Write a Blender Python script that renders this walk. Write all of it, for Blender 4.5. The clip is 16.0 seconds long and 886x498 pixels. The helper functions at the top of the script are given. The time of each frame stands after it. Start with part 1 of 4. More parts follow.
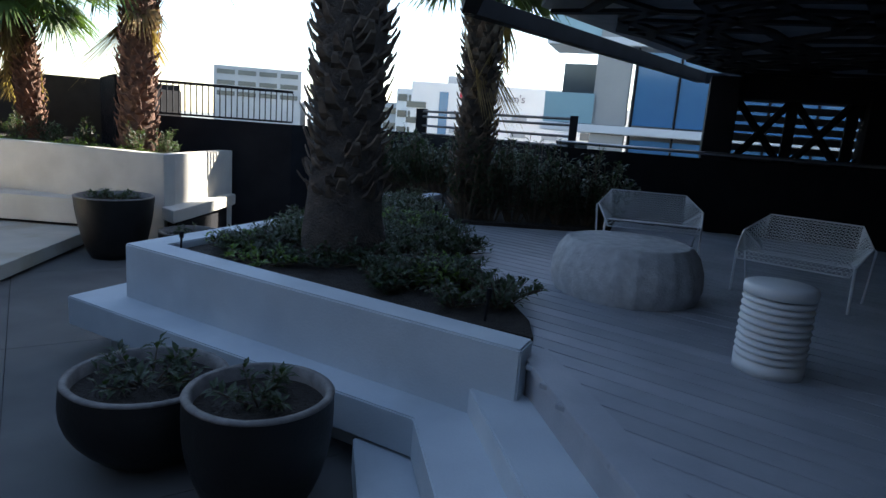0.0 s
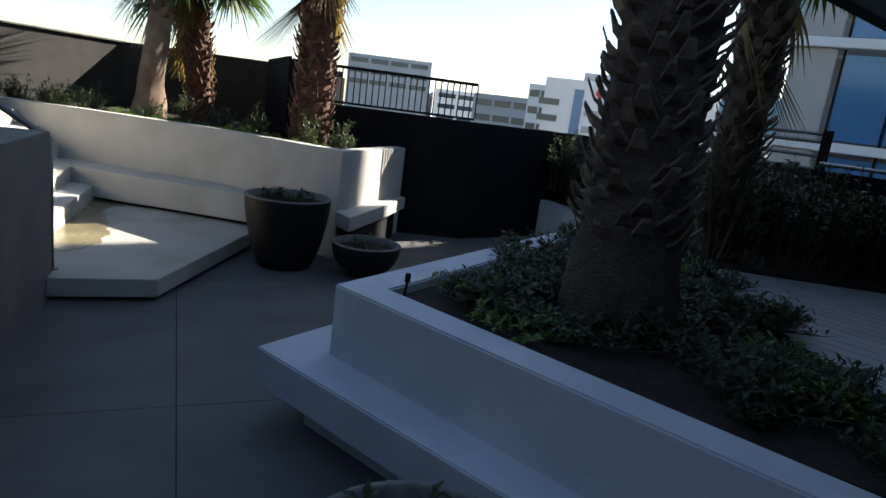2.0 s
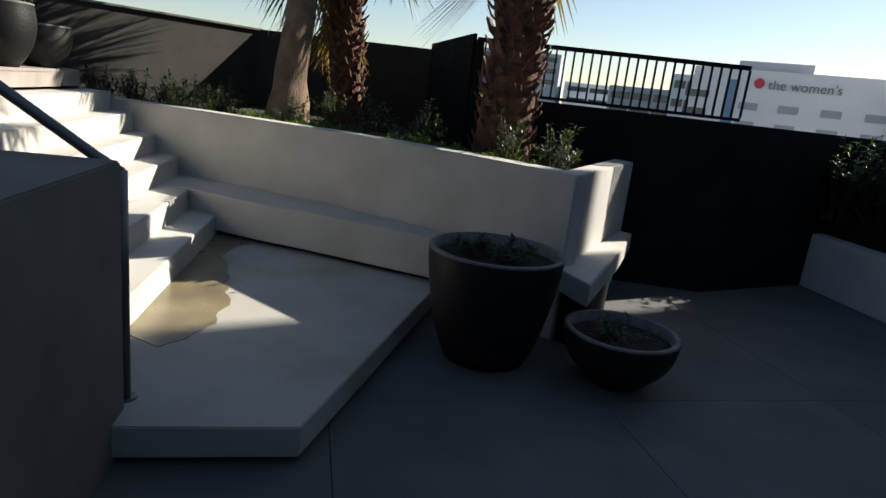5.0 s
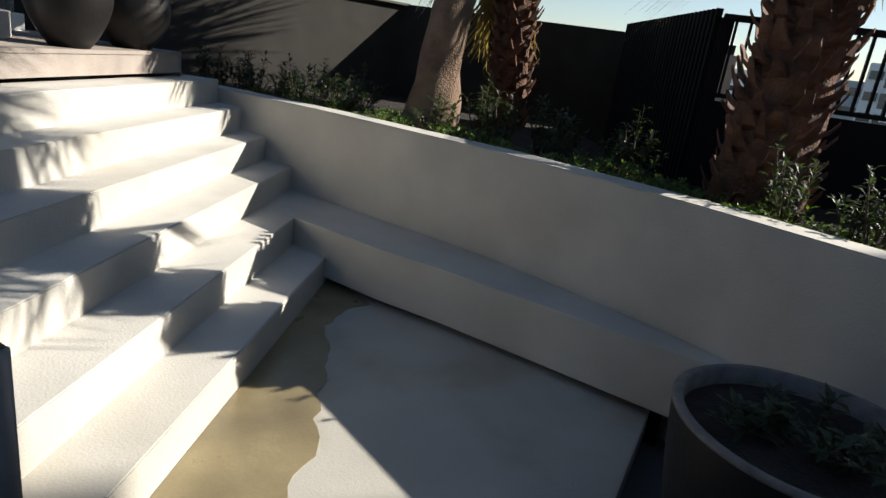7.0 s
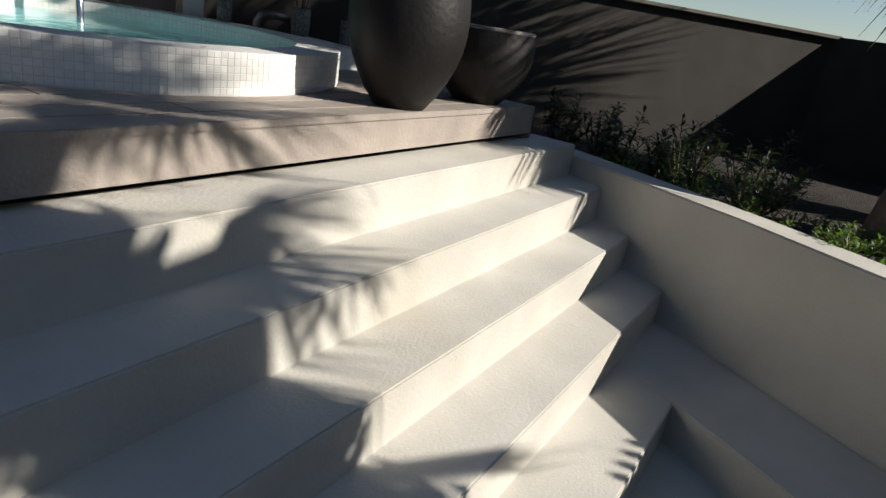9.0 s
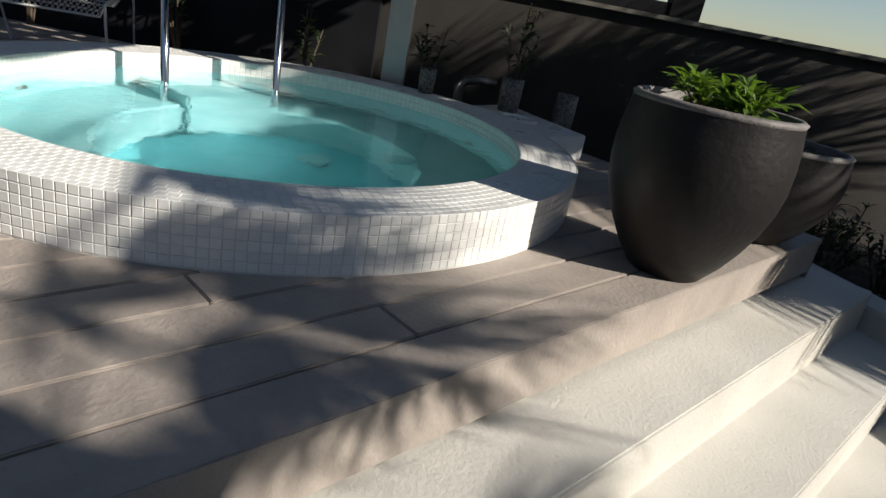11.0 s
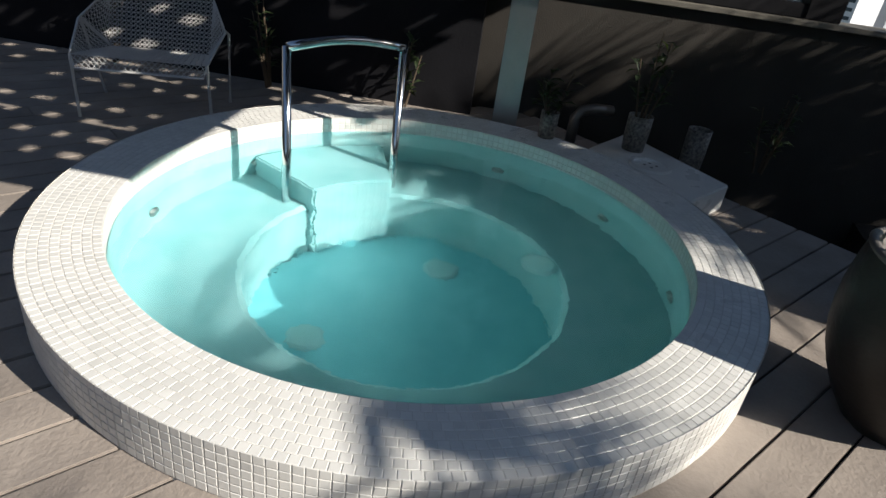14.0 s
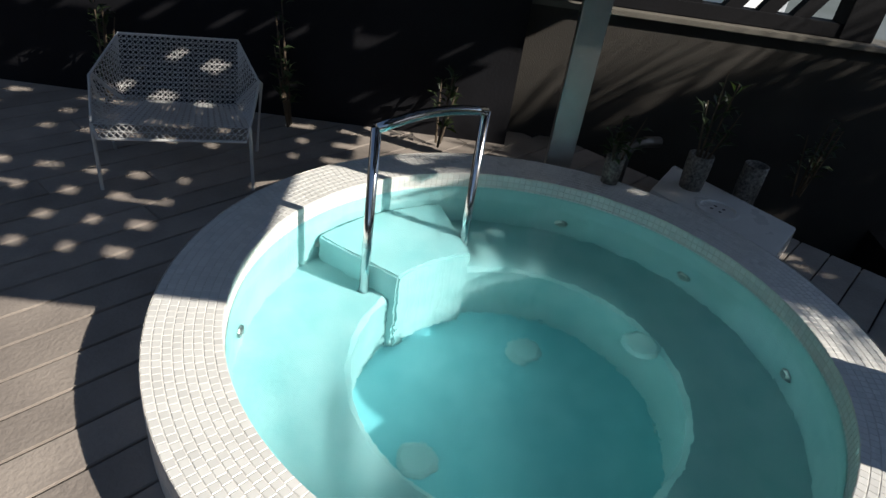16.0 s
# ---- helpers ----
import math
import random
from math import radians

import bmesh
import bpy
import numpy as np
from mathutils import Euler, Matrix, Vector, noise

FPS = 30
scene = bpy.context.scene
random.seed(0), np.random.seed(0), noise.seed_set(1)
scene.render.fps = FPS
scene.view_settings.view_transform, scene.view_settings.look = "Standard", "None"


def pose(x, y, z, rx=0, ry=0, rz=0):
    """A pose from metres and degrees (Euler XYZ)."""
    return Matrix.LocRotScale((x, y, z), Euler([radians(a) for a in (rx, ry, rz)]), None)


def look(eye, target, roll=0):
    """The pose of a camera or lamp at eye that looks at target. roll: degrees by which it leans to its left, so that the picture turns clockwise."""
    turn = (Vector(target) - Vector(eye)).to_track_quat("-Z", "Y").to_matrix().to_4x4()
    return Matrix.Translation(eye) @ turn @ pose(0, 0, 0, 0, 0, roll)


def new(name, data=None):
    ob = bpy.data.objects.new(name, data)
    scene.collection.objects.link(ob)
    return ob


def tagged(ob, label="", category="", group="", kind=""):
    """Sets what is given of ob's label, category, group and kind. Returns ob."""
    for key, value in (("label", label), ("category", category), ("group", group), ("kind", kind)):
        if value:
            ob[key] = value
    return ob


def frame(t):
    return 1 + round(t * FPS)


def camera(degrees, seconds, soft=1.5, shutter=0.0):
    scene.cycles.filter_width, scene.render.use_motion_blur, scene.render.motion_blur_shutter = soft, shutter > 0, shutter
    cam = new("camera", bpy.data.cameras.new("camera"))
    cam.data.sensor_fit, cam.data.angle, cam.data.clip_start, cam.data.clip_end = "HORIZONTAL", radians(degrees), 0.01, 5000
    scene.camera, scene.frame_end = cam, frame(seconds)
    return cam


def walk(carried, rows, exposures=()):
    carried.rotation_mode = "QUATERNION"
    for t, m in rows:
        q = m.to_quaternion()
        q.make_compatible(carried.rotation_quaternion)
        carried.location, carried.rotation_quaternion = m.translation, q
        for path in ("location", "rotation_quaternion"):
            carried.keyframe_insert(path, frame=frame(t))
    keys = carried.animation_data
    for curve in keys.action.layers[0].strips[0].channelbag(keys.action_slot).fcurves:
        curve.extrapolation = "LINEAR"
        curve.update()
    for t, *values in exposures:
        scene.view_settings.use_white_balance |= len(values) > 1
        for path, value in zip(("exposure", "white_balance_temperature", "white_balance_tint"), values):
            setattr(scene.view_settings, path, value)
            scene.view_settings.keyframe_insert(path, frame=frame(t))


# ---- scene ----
cam = camera(70.8, 16.0)
PATH = [
    (0, (2.829, 1.601, 1.834), (2.22, 3.467, 1.452), 4.4),
    (0.5, (2.429, 1.694, 1.83), (1.742, 3.531, 1.441), 5.7),
    (1, (2.034, 1.914, 1.819), (1.251, 3.708, 1.413), 6.6),
    (1.5, (1.628, 2.217, 1.819), (0.771, 3.973, 1.391), 7.1),
    (2, (1.225, 2.537, 1.812), (0.308, 4.261, 1.378), 7.5),
    (2.5, (0.805, 2.869, 1.758), (-0.171, 4.561, 1.33), 7.3),
    (3, (0.426, 3.092, 1.751), (-0.594, 4.755, 1.311), 7.4),
    (3.5, (0.073, 3.255, 1.754), (-0.985, 4.889, 1.296), 7.9),
    (4, (-0.297, 3.521, 1.68), (-1.41, 5.114, 1.225), 7.2),
    (6.5, (-2.228, 4.998, 1.741), (-3.619, 6.309, 1.151), 7.6),
    (7, (-2.63, 5.245, 1.755), (-4.11, 6.451, 1.157), 8.0),
    (7.5, (-3.071, 5.472, 1.77), (-4.636, 6.558, 1.16), 8.3),
    (8, (-3.586, 5.619, 1.772), (-5.247, 6.538, 1.145), 8.4),
    (8.5, (-4.053, 5.604, 1.823), (-5.819, 6.275, 1.167), 9.1),
    (9, (-4.466, 5.544, 1.852), (-6.306, 5.938, 1.173), 9.5),
    (9.5, (-4.804, 5.439, 1.888), (-6.675, 5.607, 1.201), 11.0),
    (10, (-5.062, 5.359, 1.949), (-6.943, 5.405, 1.27), 12.2),
    (12.5, (-5.516, 4.923, 2.419), (-7.325, 4.759, 1.583), 8.6),
    (13, (-5.58, 4.826, 2.5), (-7.365, 4.667, 1.613), 8.4),
    (13.5, (-5.641, 4.747, 2.571), (-7.403, 4.588, 1.638), 7.9),
    (14, (-5.716, 4.636, 2.608), (-7.46, 4.506, 1.638), 8.1),
    (14.5, (-5.772, 4.478, 2.687), (-7.482, 4.41, 1.651), 8.3),
    (15, (-5.828, 4.283, 2.786), (-7.508, 4.293, 1.702), 8.4),
    (15.5, (-5.91, 4.104, 2.852), (-7.587, 4.169, 1.765), 8.6),
    (16, (-6.057, 3.909, 2.87), (-7.746, 4.023, 1.804), 8.9),
]
walk(cam, [(t, look(eye, target, roll)) for t, eye, target, roll in PATH],
     exposures=[(0, 2.5), (1.5, 2.0), (2.5, 1.5), (4, 1.1), (6.5, 0.95), (8, 0.75), (9, 0.5), (10, 0.45), (12.5, 0.5), (16, 0.45)])
RISE = 0.185
# soft morning sun from the north-east, clear sky
SUN_AZ, SUN_EL = 21.0, 31.5
sun_dir = Vector((math.sin(radians(SUN_AZ)) * math.cos(radians(SUN_EL)), math.cos(radians(SUN_AZ)) * math.cos(radians(SUN_EL)), math.sin(radians(SUN_EL))))
world = bpy.data.worlds.new("sky")
world.use_nodes = True
scene.world = world
wn = world.node_tree
sky = wn.nodes.new("ShaderNodeTexSky")
sky.sky_type = "NISHITA"
sky.sun_disc = False
sky.sun_elevation = radians(SUN_EL)
sky.sun_rotation = radians(SUN_AZ)
sky.dust_density = 0.4
wn.links.new(sky.outputs[0], wn.nodes["Background"].inputs[0])
wn.nodes["Background"].inputs[1].default_value = 0.062
sun = new("sun", bpy.data.lights.new("sun", "SUN"))
sun.data.energy, sun.data.angle, sun.data.color = 5.0, radians(0.5), (1.0, 0.94, 0.84)
sun.matrix_world = look((0, 0, 30), Vector((0, 0, 30)) - sun_dir)

# ---- materials ----


def mat(name, a, b=None, rough=0.6, scale=6.0, fine=60.0, bump=0.15, metal=0.0, stain=None, per=0.0, dist=0.01, spec=0.5):
    """Two-scale noise between colours a and b, fine relief, and an optional large stain colour."""
    m = bpy.data.materials.new(name)
    m.use_nodes = True
    nt = m.node_tree
    n, l = nt.nodes, nt.links
    p = n["Principled BSDF"]
    b = b or tuple(c * 0.75 for c in a)
    co = n.new("ShaderNodeTexCoord")
    big = n.new("ShaderNodeTexNoise")
    big.inputs["Scale"].default_value, big.inputs["Detail"].default_value = scale, 8
    sm = n.new("ShaderNodeTexNoise")
    sm.inputs["Scale"].default_value, sm.inputs["Detail"].default_value = fine, 4
    geo = n.new("ShaderNodeNewGeometry")
    for t in (big, sm):
        l.new(geo.outputs["Position"], t.inputs["Vector"])
    mx = n.new("ShaderNodeMix")
    mx.data_type = "RGBA"
    mx.inputs[6].default_value, mx.inputs[7].default_value = (*a, 1), (*b, 1)
    add = n.new("ShaderNodeMath")
    add.operation = "MULTIPLY_ADD"
    add.inputs[1].default_value = 0.45
    l.new(sm.outputs[0], add.inputs[0])
    sc = n.new("ShaderNodeMapRange")
    sc.inputs[1].default_value, sc.inputs[2].default_value = 0.3, 0.7
    sc.inputs[3].default_value, sc.inputs[4].default_value = -0.15, 0.75
    l.new(big.outputs[0], sc.inputs[0])
    l.new(sc.outputs[0], add.inputs[2])
    l.new(add.outputs[0], mx.inputs[0])
    out = mx.outputs[2]
    if stain:
        st = n.new("ShaderNodeTexNoise")
        st.inputs["Scale"].default_value, st.inputs["Detail"].default_value = 1.3, 10
        l.new(geo.outputs["Position"], st.inputs["Vector"])
        r = n.new("ShaderNodeMapRange")
        r.inputs[1].default_value, r.inputs[2].default_value, r.inputs[4].default_value = 0.52, 0.68, 0.55
        l.new(st.outputs[0], r.inputs[0])
        m2 = n.new("ShaderNodeMix")
        m2.data_type = "RGBA"
        m2.inputs[7].default_value = (*stain, 1)
        l.new(r.outputs[0], m2.inputs[0])
        l.new(out, m2.inputs[6])
        out = m2.outputs[2]
    if per:
        oi = n.new("ShaderNodeObjectInfo")
        ad = n.new("ShaderNodeMath")
        ad.operation = "ADD"
        l.new(oi.outputs["Random"], ad.inputs[0])
        l.new(geo.outputs["Random Per Island"], ad.inputs[1])
        fr = n.new("ShaderNodeMath")
        fr.operation = "FRACT"
        l.new(ad.outputs[0], fr.inputs[0])
        vr = n.new("ShaderNodeMapRange")
        vr.inputs[3].default_value, vr.inputs[4].default_value = 1 - per, 1 + per
        l.new(fr.outputs[0], vr.inputs[0])
        hs = n.new("ShaderNodeHueSaturation")
        l.new(vr.outputs[0], hs.inputs["Value"])
        l.new(out, hs.inputs["Color"])
        out = hs.outputs[0]
    l.new(out, p.inputs["Base Color"])
    rr = n.new("ShaderNodeMapRange")
    rr.inputs[3].default_value, rr.inputs[4].default_value = max(0.02, rough - 0.1), min(1, rough + 0.1)
    l.new(big.outputs[0], rr.inputs[0])
    l.new(rr.outputs[0], p.inputs["Roughness"])
    p.inputs["Metallic"].default_value = metal
    p.inputs["Specular IOR Level"].default_value = spec
    if bump:
        bp = n.new("ShaderNodeBump")
        bp.inputs["Strength"].default_value, bp.inputs["Distance"].default_value = bump, dist
        l.new(sm.outputs[0], bp.inputs["Height"])
        l.new(bp.outputs[0], p.inputs["Normal"])
    return m


def leafmat(name, a, b, per=0.35):
    m = mat(name, a, b, rough=0.45, scale=9, fine=40, bump=0.05, per=per)
    n, l = m.node_tree.nodes, m.node_tree.links
    p = n["Principled BSDF"]
    tr = n.new("ShaderNodeBsdfTranslucent")
    tr.inputs[0].default_value = (a[0] * 1.6, a[1] * 1.8, a[2] * 0.8, 1)
    ms = n.new("ShaderNodeMixShader")
    ms.inputs[0].default_value = 0.3
    l.new(p.outputs[0], ms.inputs[1])
    l.new(tr.outputs[0], ms.inputs[2])
    l.new(ms.outputs[0], n["Material Output"].inputs[0])
    return m


M_CONC = mat("cream_concrete", (0.56, 0.535, 0.485), (0.45, 0.43, 0.39), 0.75, 2.5, 90, 0.25, stain=(0.42, 0.385, 0.32))
M_WHITE = mat("white_concrete", (0.56, 0.6, 0.63), (0.46, 0.5, 0.54), 0.7, 2.2, 70, 0.25, stain=(0.38, 0.42, 0.45))
M_FLOOR = mat("grey_paving", (0.112, 0.109, 0.106), (0.08, 0.078, 0.077), 0.7, 2.0, 120, 0.2, per=0.06, stain=(0.1, 0.097, 0.09))
M_PLAT = mat("platform_concrete", (0.45, 0.43, 0.38), (0.37, 0.35, 0.31), 0.75, 1.8, 100, 0.2, stain=(0.27, 0.23, 0.15))
M_DECK = mat("grey_decking", (0.36, 0.31, 0.27), (0.25, 0.215, 0.19), 0.65, 5, 80, 0.3, per=0.14)
M_DECK2 = mat("blue_grey_decking", (0.4, 0.41, 0.44), (0.31, 0.32, 0.35), 0.55, 3, 80, 0.25, per=0.1)
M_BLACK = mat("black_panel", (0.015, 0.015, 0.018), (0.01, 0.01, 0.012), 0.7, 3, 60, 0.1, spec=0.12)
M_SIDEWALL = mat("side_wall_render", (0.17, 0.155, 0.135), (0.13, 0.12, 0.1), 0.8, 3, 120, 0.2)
M_BROWNWALL = mat("brown_render", (0.044, 0.038, 0.032), (0.031, 0.027, 0.023), 0.8, 3, 120, 0.2)
M_SOIL = mat("soil", (0.035, 0.026, 0.02), (0.018, 0.013, 0.01), 0.95, 12, 60, 0.9, dist=0.04)
M_POT = mat("dark_glazed_pot", (0.016, 0.014, 0.013), (0.009, 0.008, 0.008), 0.5, 5, 40, 0.2, spec=0.3)
M_POTRIM = mat("pale_pot_rim", (0.2, 0.18, 0.168), (0.1, 0.09, 0.085), 0.6, 14, 70, 0.3)
M_TRUNK = mat("palm_bark", (0.1, 0.075, 0.058), (0.045, 0.034, 0.028), 0.9, 9, 60, 0.9, dist=0.03)
M_TRUNKR = mat("red_palm_bark", (0.2, 0.095, 0.05), (0.085, 0.042, 0.028), 0.9, 9, 60, 0.8, dist=0.03)
M_BOOT = mat("palm_leaf_base", (0.2, 0.15, 0.11), (0.075, 0.05, 0.036), 0.85, 12, 60, 0.5, per=0.3)
M_BOOTR = mat("red_leaf_base", (0.2, 0.09, 0.05), (0.075, 0.035, 0.024), 0.85, 12, 60, 0.5, per=0.3)
M_SMOOTHTRUNK = mat("smooth_palm_bark", (0.28, 0.185, 0.12), (0.14, 0.085, 0.055), 0.9, 5, 70, 0.7, dist=0.02)
M_FROND = leafmat("frond_green", (0.07, 0.11, 0.03), (0.045, 0.075, 0.025))
M_DEAD = leafmat("frond_dead", (0.27, 0.175, 0.085), (0.15, 0.095, 0.05), 0.25)
M_LEAF = leafmat("shrub_leaf", (0.042, 0.062, 0.029), (0.022, 0.035, 0.016))
M_LEAFB = leafmat("bright_leaf", (0.12, 0.19, 0.035), (0.07, 0.12, 0.025))
M_LEAFD = leafmat("hedge_leaf", (0.035, 0.055, 0.028), (0.02, 0.034, 0.018))
M_STEM = mat("stem", (0.12, 0.09, 0.06), (0.07, 0.05, 0.035), 0.9, 10, 60, 0.4)
M_STEEL = mat("polished_steel", (0.75, 0.75, 0.76), (0.65, 0.65, 0.66), 0.12, 4, 100, 0.02, metal=1.0)
M_BRUSHED = mat("brushed_steel", (0.5, 0.49, 0.47), (0.4, 0.39, 0.38), 0.35, 6, 100, 0.05, metal=1.0)
M_DARKSTEEL = mat("galvanised_steel", (0.2, 0.19, 0.18), (0.14, 0.135, 0.13), 0.45, 6, 80, 0.1, metal=0.8)
M_WIREW = mat("white_wire", (0.7, 0.71, 0.73), (0.6, 0.61, 0.63), 0.4, 5, 50, 0.03)
M_WIREG = mat("grey_wire", (0.62, 0.61, 0.6), (0.52, 0.51, 0.5), 0.4, 5, 50, 0.03)
M_TILE = mat("white_mosaic", (0.8, 0.79, 0.76), (0.72, 0.71, 0.68), 0.3, 8, 60, 0.05, per=0.06)
M_GROUT = mat("grout", (0.72, 0.7, 0.66), (0.64, 0.62, 0.58), 0.85, 12, 90, 0.2)
M_POOL = mat("pool_mosaic", (0.42, 0.6, 0.6), (0.3, 0.51, 0.52), 0.4, 7, 45, 0.1, per=0.06)
M_POOLF = mat("pool_floor", (0.26, 0.6, 0.64), (0.18, 0.5, 0.55), 0.4, 7, 45, 0.1)
M_STONE = mat("pale_stone_table", (0.58, 0.58, 0.59), (0.4, 0.4, 0.41), 0.7, 14, 60, 0.5)
M_STOOL = mat("white_ceramic_stool", (0.74, 0.74, 0.75), (0.64, 0.64, 0.65), 0.55, 6, 60, 0.15)
M_TOWER = mat("tower_concrete", (0.42, 0.4, 0.38), (0.36, 0.345, 0.33), 0.8, 0.6, 8, 0.1)
M_CITY = mat("city_white", (0.75, 0.75, 0.76), (0.66, 0.66, 0.68), 0.7, 0.2, 3, 0.05)
M_CITYG = mat("city_grey", (0.38, 0.4, 0.43), (0.3, 0.32, 0.35), 0.7, 0.2, 3, 0.05)
M_GLASSD = mat("dark_window", (0.05, 0.07, 0.09), (0.04, 0.055, 0.07), 0.12, 0.5, 5, 0.0)
M_GLASSB = mat("blue_window", (0.08, 0.2, 0.36), (0.06, 0.15, 0.29), 0.08, 0.3, 2, 0.0)
M_BALC = mat("balcony_glass", (0.3, 0.45, 0.5), (0.25, 0.39, 0.44), 0.1, 0.5, 3, 0.0)
M_RED = mat("sign_red", (0.6, 0.05, 0.08), (0.5, 0.04, 0.06), 0.5, 3, 10, 0.0)
M_SIGN = mat("sign_grey", (0.22, 0.2, 0.23), (0.18, 0.17, 0.19), 0.5, 3, 10, 0.0)
M_POTLACE = mat("patterned_pot", (0.3, 0.27, 0.24), (0.035, 0.033, 0.03), 0.5, 70, 25, 0.5)
M_GROUND = mat("ground_haze", (0.13, 0.15, 0.16), (0.07, 0.09, 0.08), 0.9, 0.02, 0.2, 0.0)

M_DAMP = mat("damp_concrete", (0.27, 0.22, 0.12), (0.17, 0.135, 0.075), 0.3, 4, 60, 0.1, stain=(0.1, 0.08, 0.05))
M_WATER = bpy.data.materials.new("water")
M_WATER.use_nodes = True
_n, _l = M_WATER.node_tree.nodes, M_WATER.node_tree.links
_p = _n["Principled BSDF"]
_p.inputs["Base Color"].default_value = (0.52, 0.86, 0.93, 1)
_p.inputs["Transmission Weight"].default_value = 1.0
_p.inputs["Roughness"].default_value = 0.0
_p.inputs["IOR"].default_value = 1.33
_w = _n.new("ShaderNodeTexNoise")
_w.inputs["Scale"].default_value, _w.inputs["Detail"].default_value = 14, 3
_g = _n.new("ShaderNodeNewGeometry")
_l.new(_g.outputs["Position"], _w.inputs["Vector"])
_b = _n.new("ShaderNodeBump")
_b.inputs["Strength"].default_value, _b.inputs["Distance"].default_value = 0.15, 0.02
_l.new(_w.outputs[0], _b.inputs["Height"])
_l.new(_b.outputs[0], _p.inputs["Normal"])

# ---- mesh helpers ----


def part(name, bm, material, parent=None, label="", smooth=False):
    me = bpy.data.meshes.new(name)
    bmesh.ops.recalc_face_normals(bm, faces=bm.faces)
    bm.to_mesh(me)
    bm.free()
    me.materials.append(material)
    if smooth:
        me.polygons.foreach_set("use_smooth", [True] * len(me.polygons))
    ob = new(name, me)
    if parent:
        ob.parent = parent
    if label:
        ob["label"] = label
    return ob


def raw(name, verts, faces, material, parent=None, smooth=False):
    me = bpy.data.meshes.new(name)
    me.from_pydata(verts, [], faces)
    me.materials.append(material)
    if smooth:
        me.polygons.foreach_set("use_smooth", [True] * len(me.polygons))
    ob = new(name, me)
    if parent:
        ob.parent = parent
    return ob


def thing(name, m, label, category, group="", kind=""):
    ob = new(name)
    ob.matrix_world = m
    return tagged(ob, label, category, group, kind)


def prism(poly, z0, z1, bevel=0.0, bm=None):
    bm = bm or bmesh.new()
    f = bm.faces.new([bm.verts.new((x, y, z0)) for x, y in poly])
    r = bmesh.ops.extrude_face_region(bm, geom=[f])
    vs = [v for v in r["geom"] if isinstance(v, bmesh.types.BMVert)]
    bmesh.ops.translate(bm, vec=(0, 0, z1 - z0), verts=vs)
    if bevel:
        bmesh.ops.bevel(bm, geom=list(bm.edges), offset=bevel, segments=2, affect="EDGES")
    return bm


def box(sx, sy, sz, at=(0, 0, 0), bevel=0.0, m=None, bm=None):
    """A box of that size, standing on at."""
    tmp = bmesh.new()
    bmesh.ops.create_cube(tmp, size=1, matrix=Matrix.Translation((at[0], at[1], at[2] + sz / 2)) @ Matrix.Diagonal((sx, sy, sz, 1)))
    if bevel:
        bmesh.ops.bevel(tmp, geom=list(tmp.edges), offset=bevel, segments=2, affect="EDGES")
    if m:
        bmesh.ops.transform(tmp, matrix=m, verts=tmp.verts)
    if bm is None:
        return tmp
    join(bm, tmp)
    return bm


def join(bm, other):
    me = bpy.data.meshes.new("tmp")
    other.to_mesh(me)
    other.free()
    bm.from_mesh(me)
    bpy.data.meshes.remove(me)


def lathe(profile, seg=40, wobble=0.0, bm=None):
    bm = bm or bmesh.new()
    rings = []
    for i, (r, z) in enumerate(profile):
        rings.append([bm.verts.new(((r + wobble * noise.noise((math.cos(a * math.tau / seg) * 2, math.sin(a * math.tau / seg) * 2, z * 4))) * math.cos(a * math.tau / seg), (r + wobble * noise.noise((math.cos(a * math.tau / seg) * 2, math.sin(a * math.tau / seg) * 2, z * 4))) * math.sin(a * math.tau / seg), z)) for a in range(seg)])
    for a, b in zip(rings, rings[1:]):
        for i in range(seg):
            bm.faces.new((a[i], a[(i + 1) % seg], b[(i + 1) % seg], b[i]))
    return bm


def disc(r, z, seg=32, bm=None):
    bm = bm or bmesh.new()
    bm.faces.new([bm.verts.new((r * math.cos(i * math.tau / seg), r * math.sin(i * math.tau / seg), z)) for i in range(seg)])
    return bm


def tube(points, r, seg=8, bm=None, taper=1.0):
    bm = bm or bmesh.new()
    pts = [Vector(p) for p in points]
    rings = []
    for i, p in enumerate(pts):
        d = (pts[min(i + 1, len(pts) - 1)] - pts[max(i - 1, 0)]).normalized()
        u = d.orthogonal().normalized() if abs(d.z) > 0.95 else d.cross(Vector((0, 0, 1))).normalized()
        v = d.cross(u)
        q = r * (1 + (taper - 1) * i / max(1, len(pts) - 1))
        rings.append([bm.verts.new(p + q * (math.cos(k * math.tau / seg) * u + math.sin(k * math.tau / seg) * v)) for k in range(seg)])
    for a, b in zip(rings, rings[1:]):
        for k in range(seg):
            bm.faces.new((a[k], a[(k + 1) % seg], b[(k + 1) % seg], b[k]))
    bm.faces.new(rings[0])
    bm.faces.new(rings[-1][::-1])
    return bm


def offset(poly, d):
    """A polyline moved sideways (to its left) by d."""
    out = []
    for i, p in enumerate(poly):
        a, b = Vector(poly[max(0, i - 1)]), Vector(poly[min(len(poly) - 1, i + 1)])
        t = (b - a).normalized()
        out.append((p[0] - t.y * d, p[1] + t.x * d))
    return out


def strip(line, d):
    return list(line) + offset(line, d)[::-1]


EX, EY, NX, NY = 0.741, -0.671, 0.671, 0.741


def sc(s, c):
    """A plan point from the stairs' own axes: along the treads, and downhill across them."""
    return (s * EX + c * NX, s * EY + c * NY)

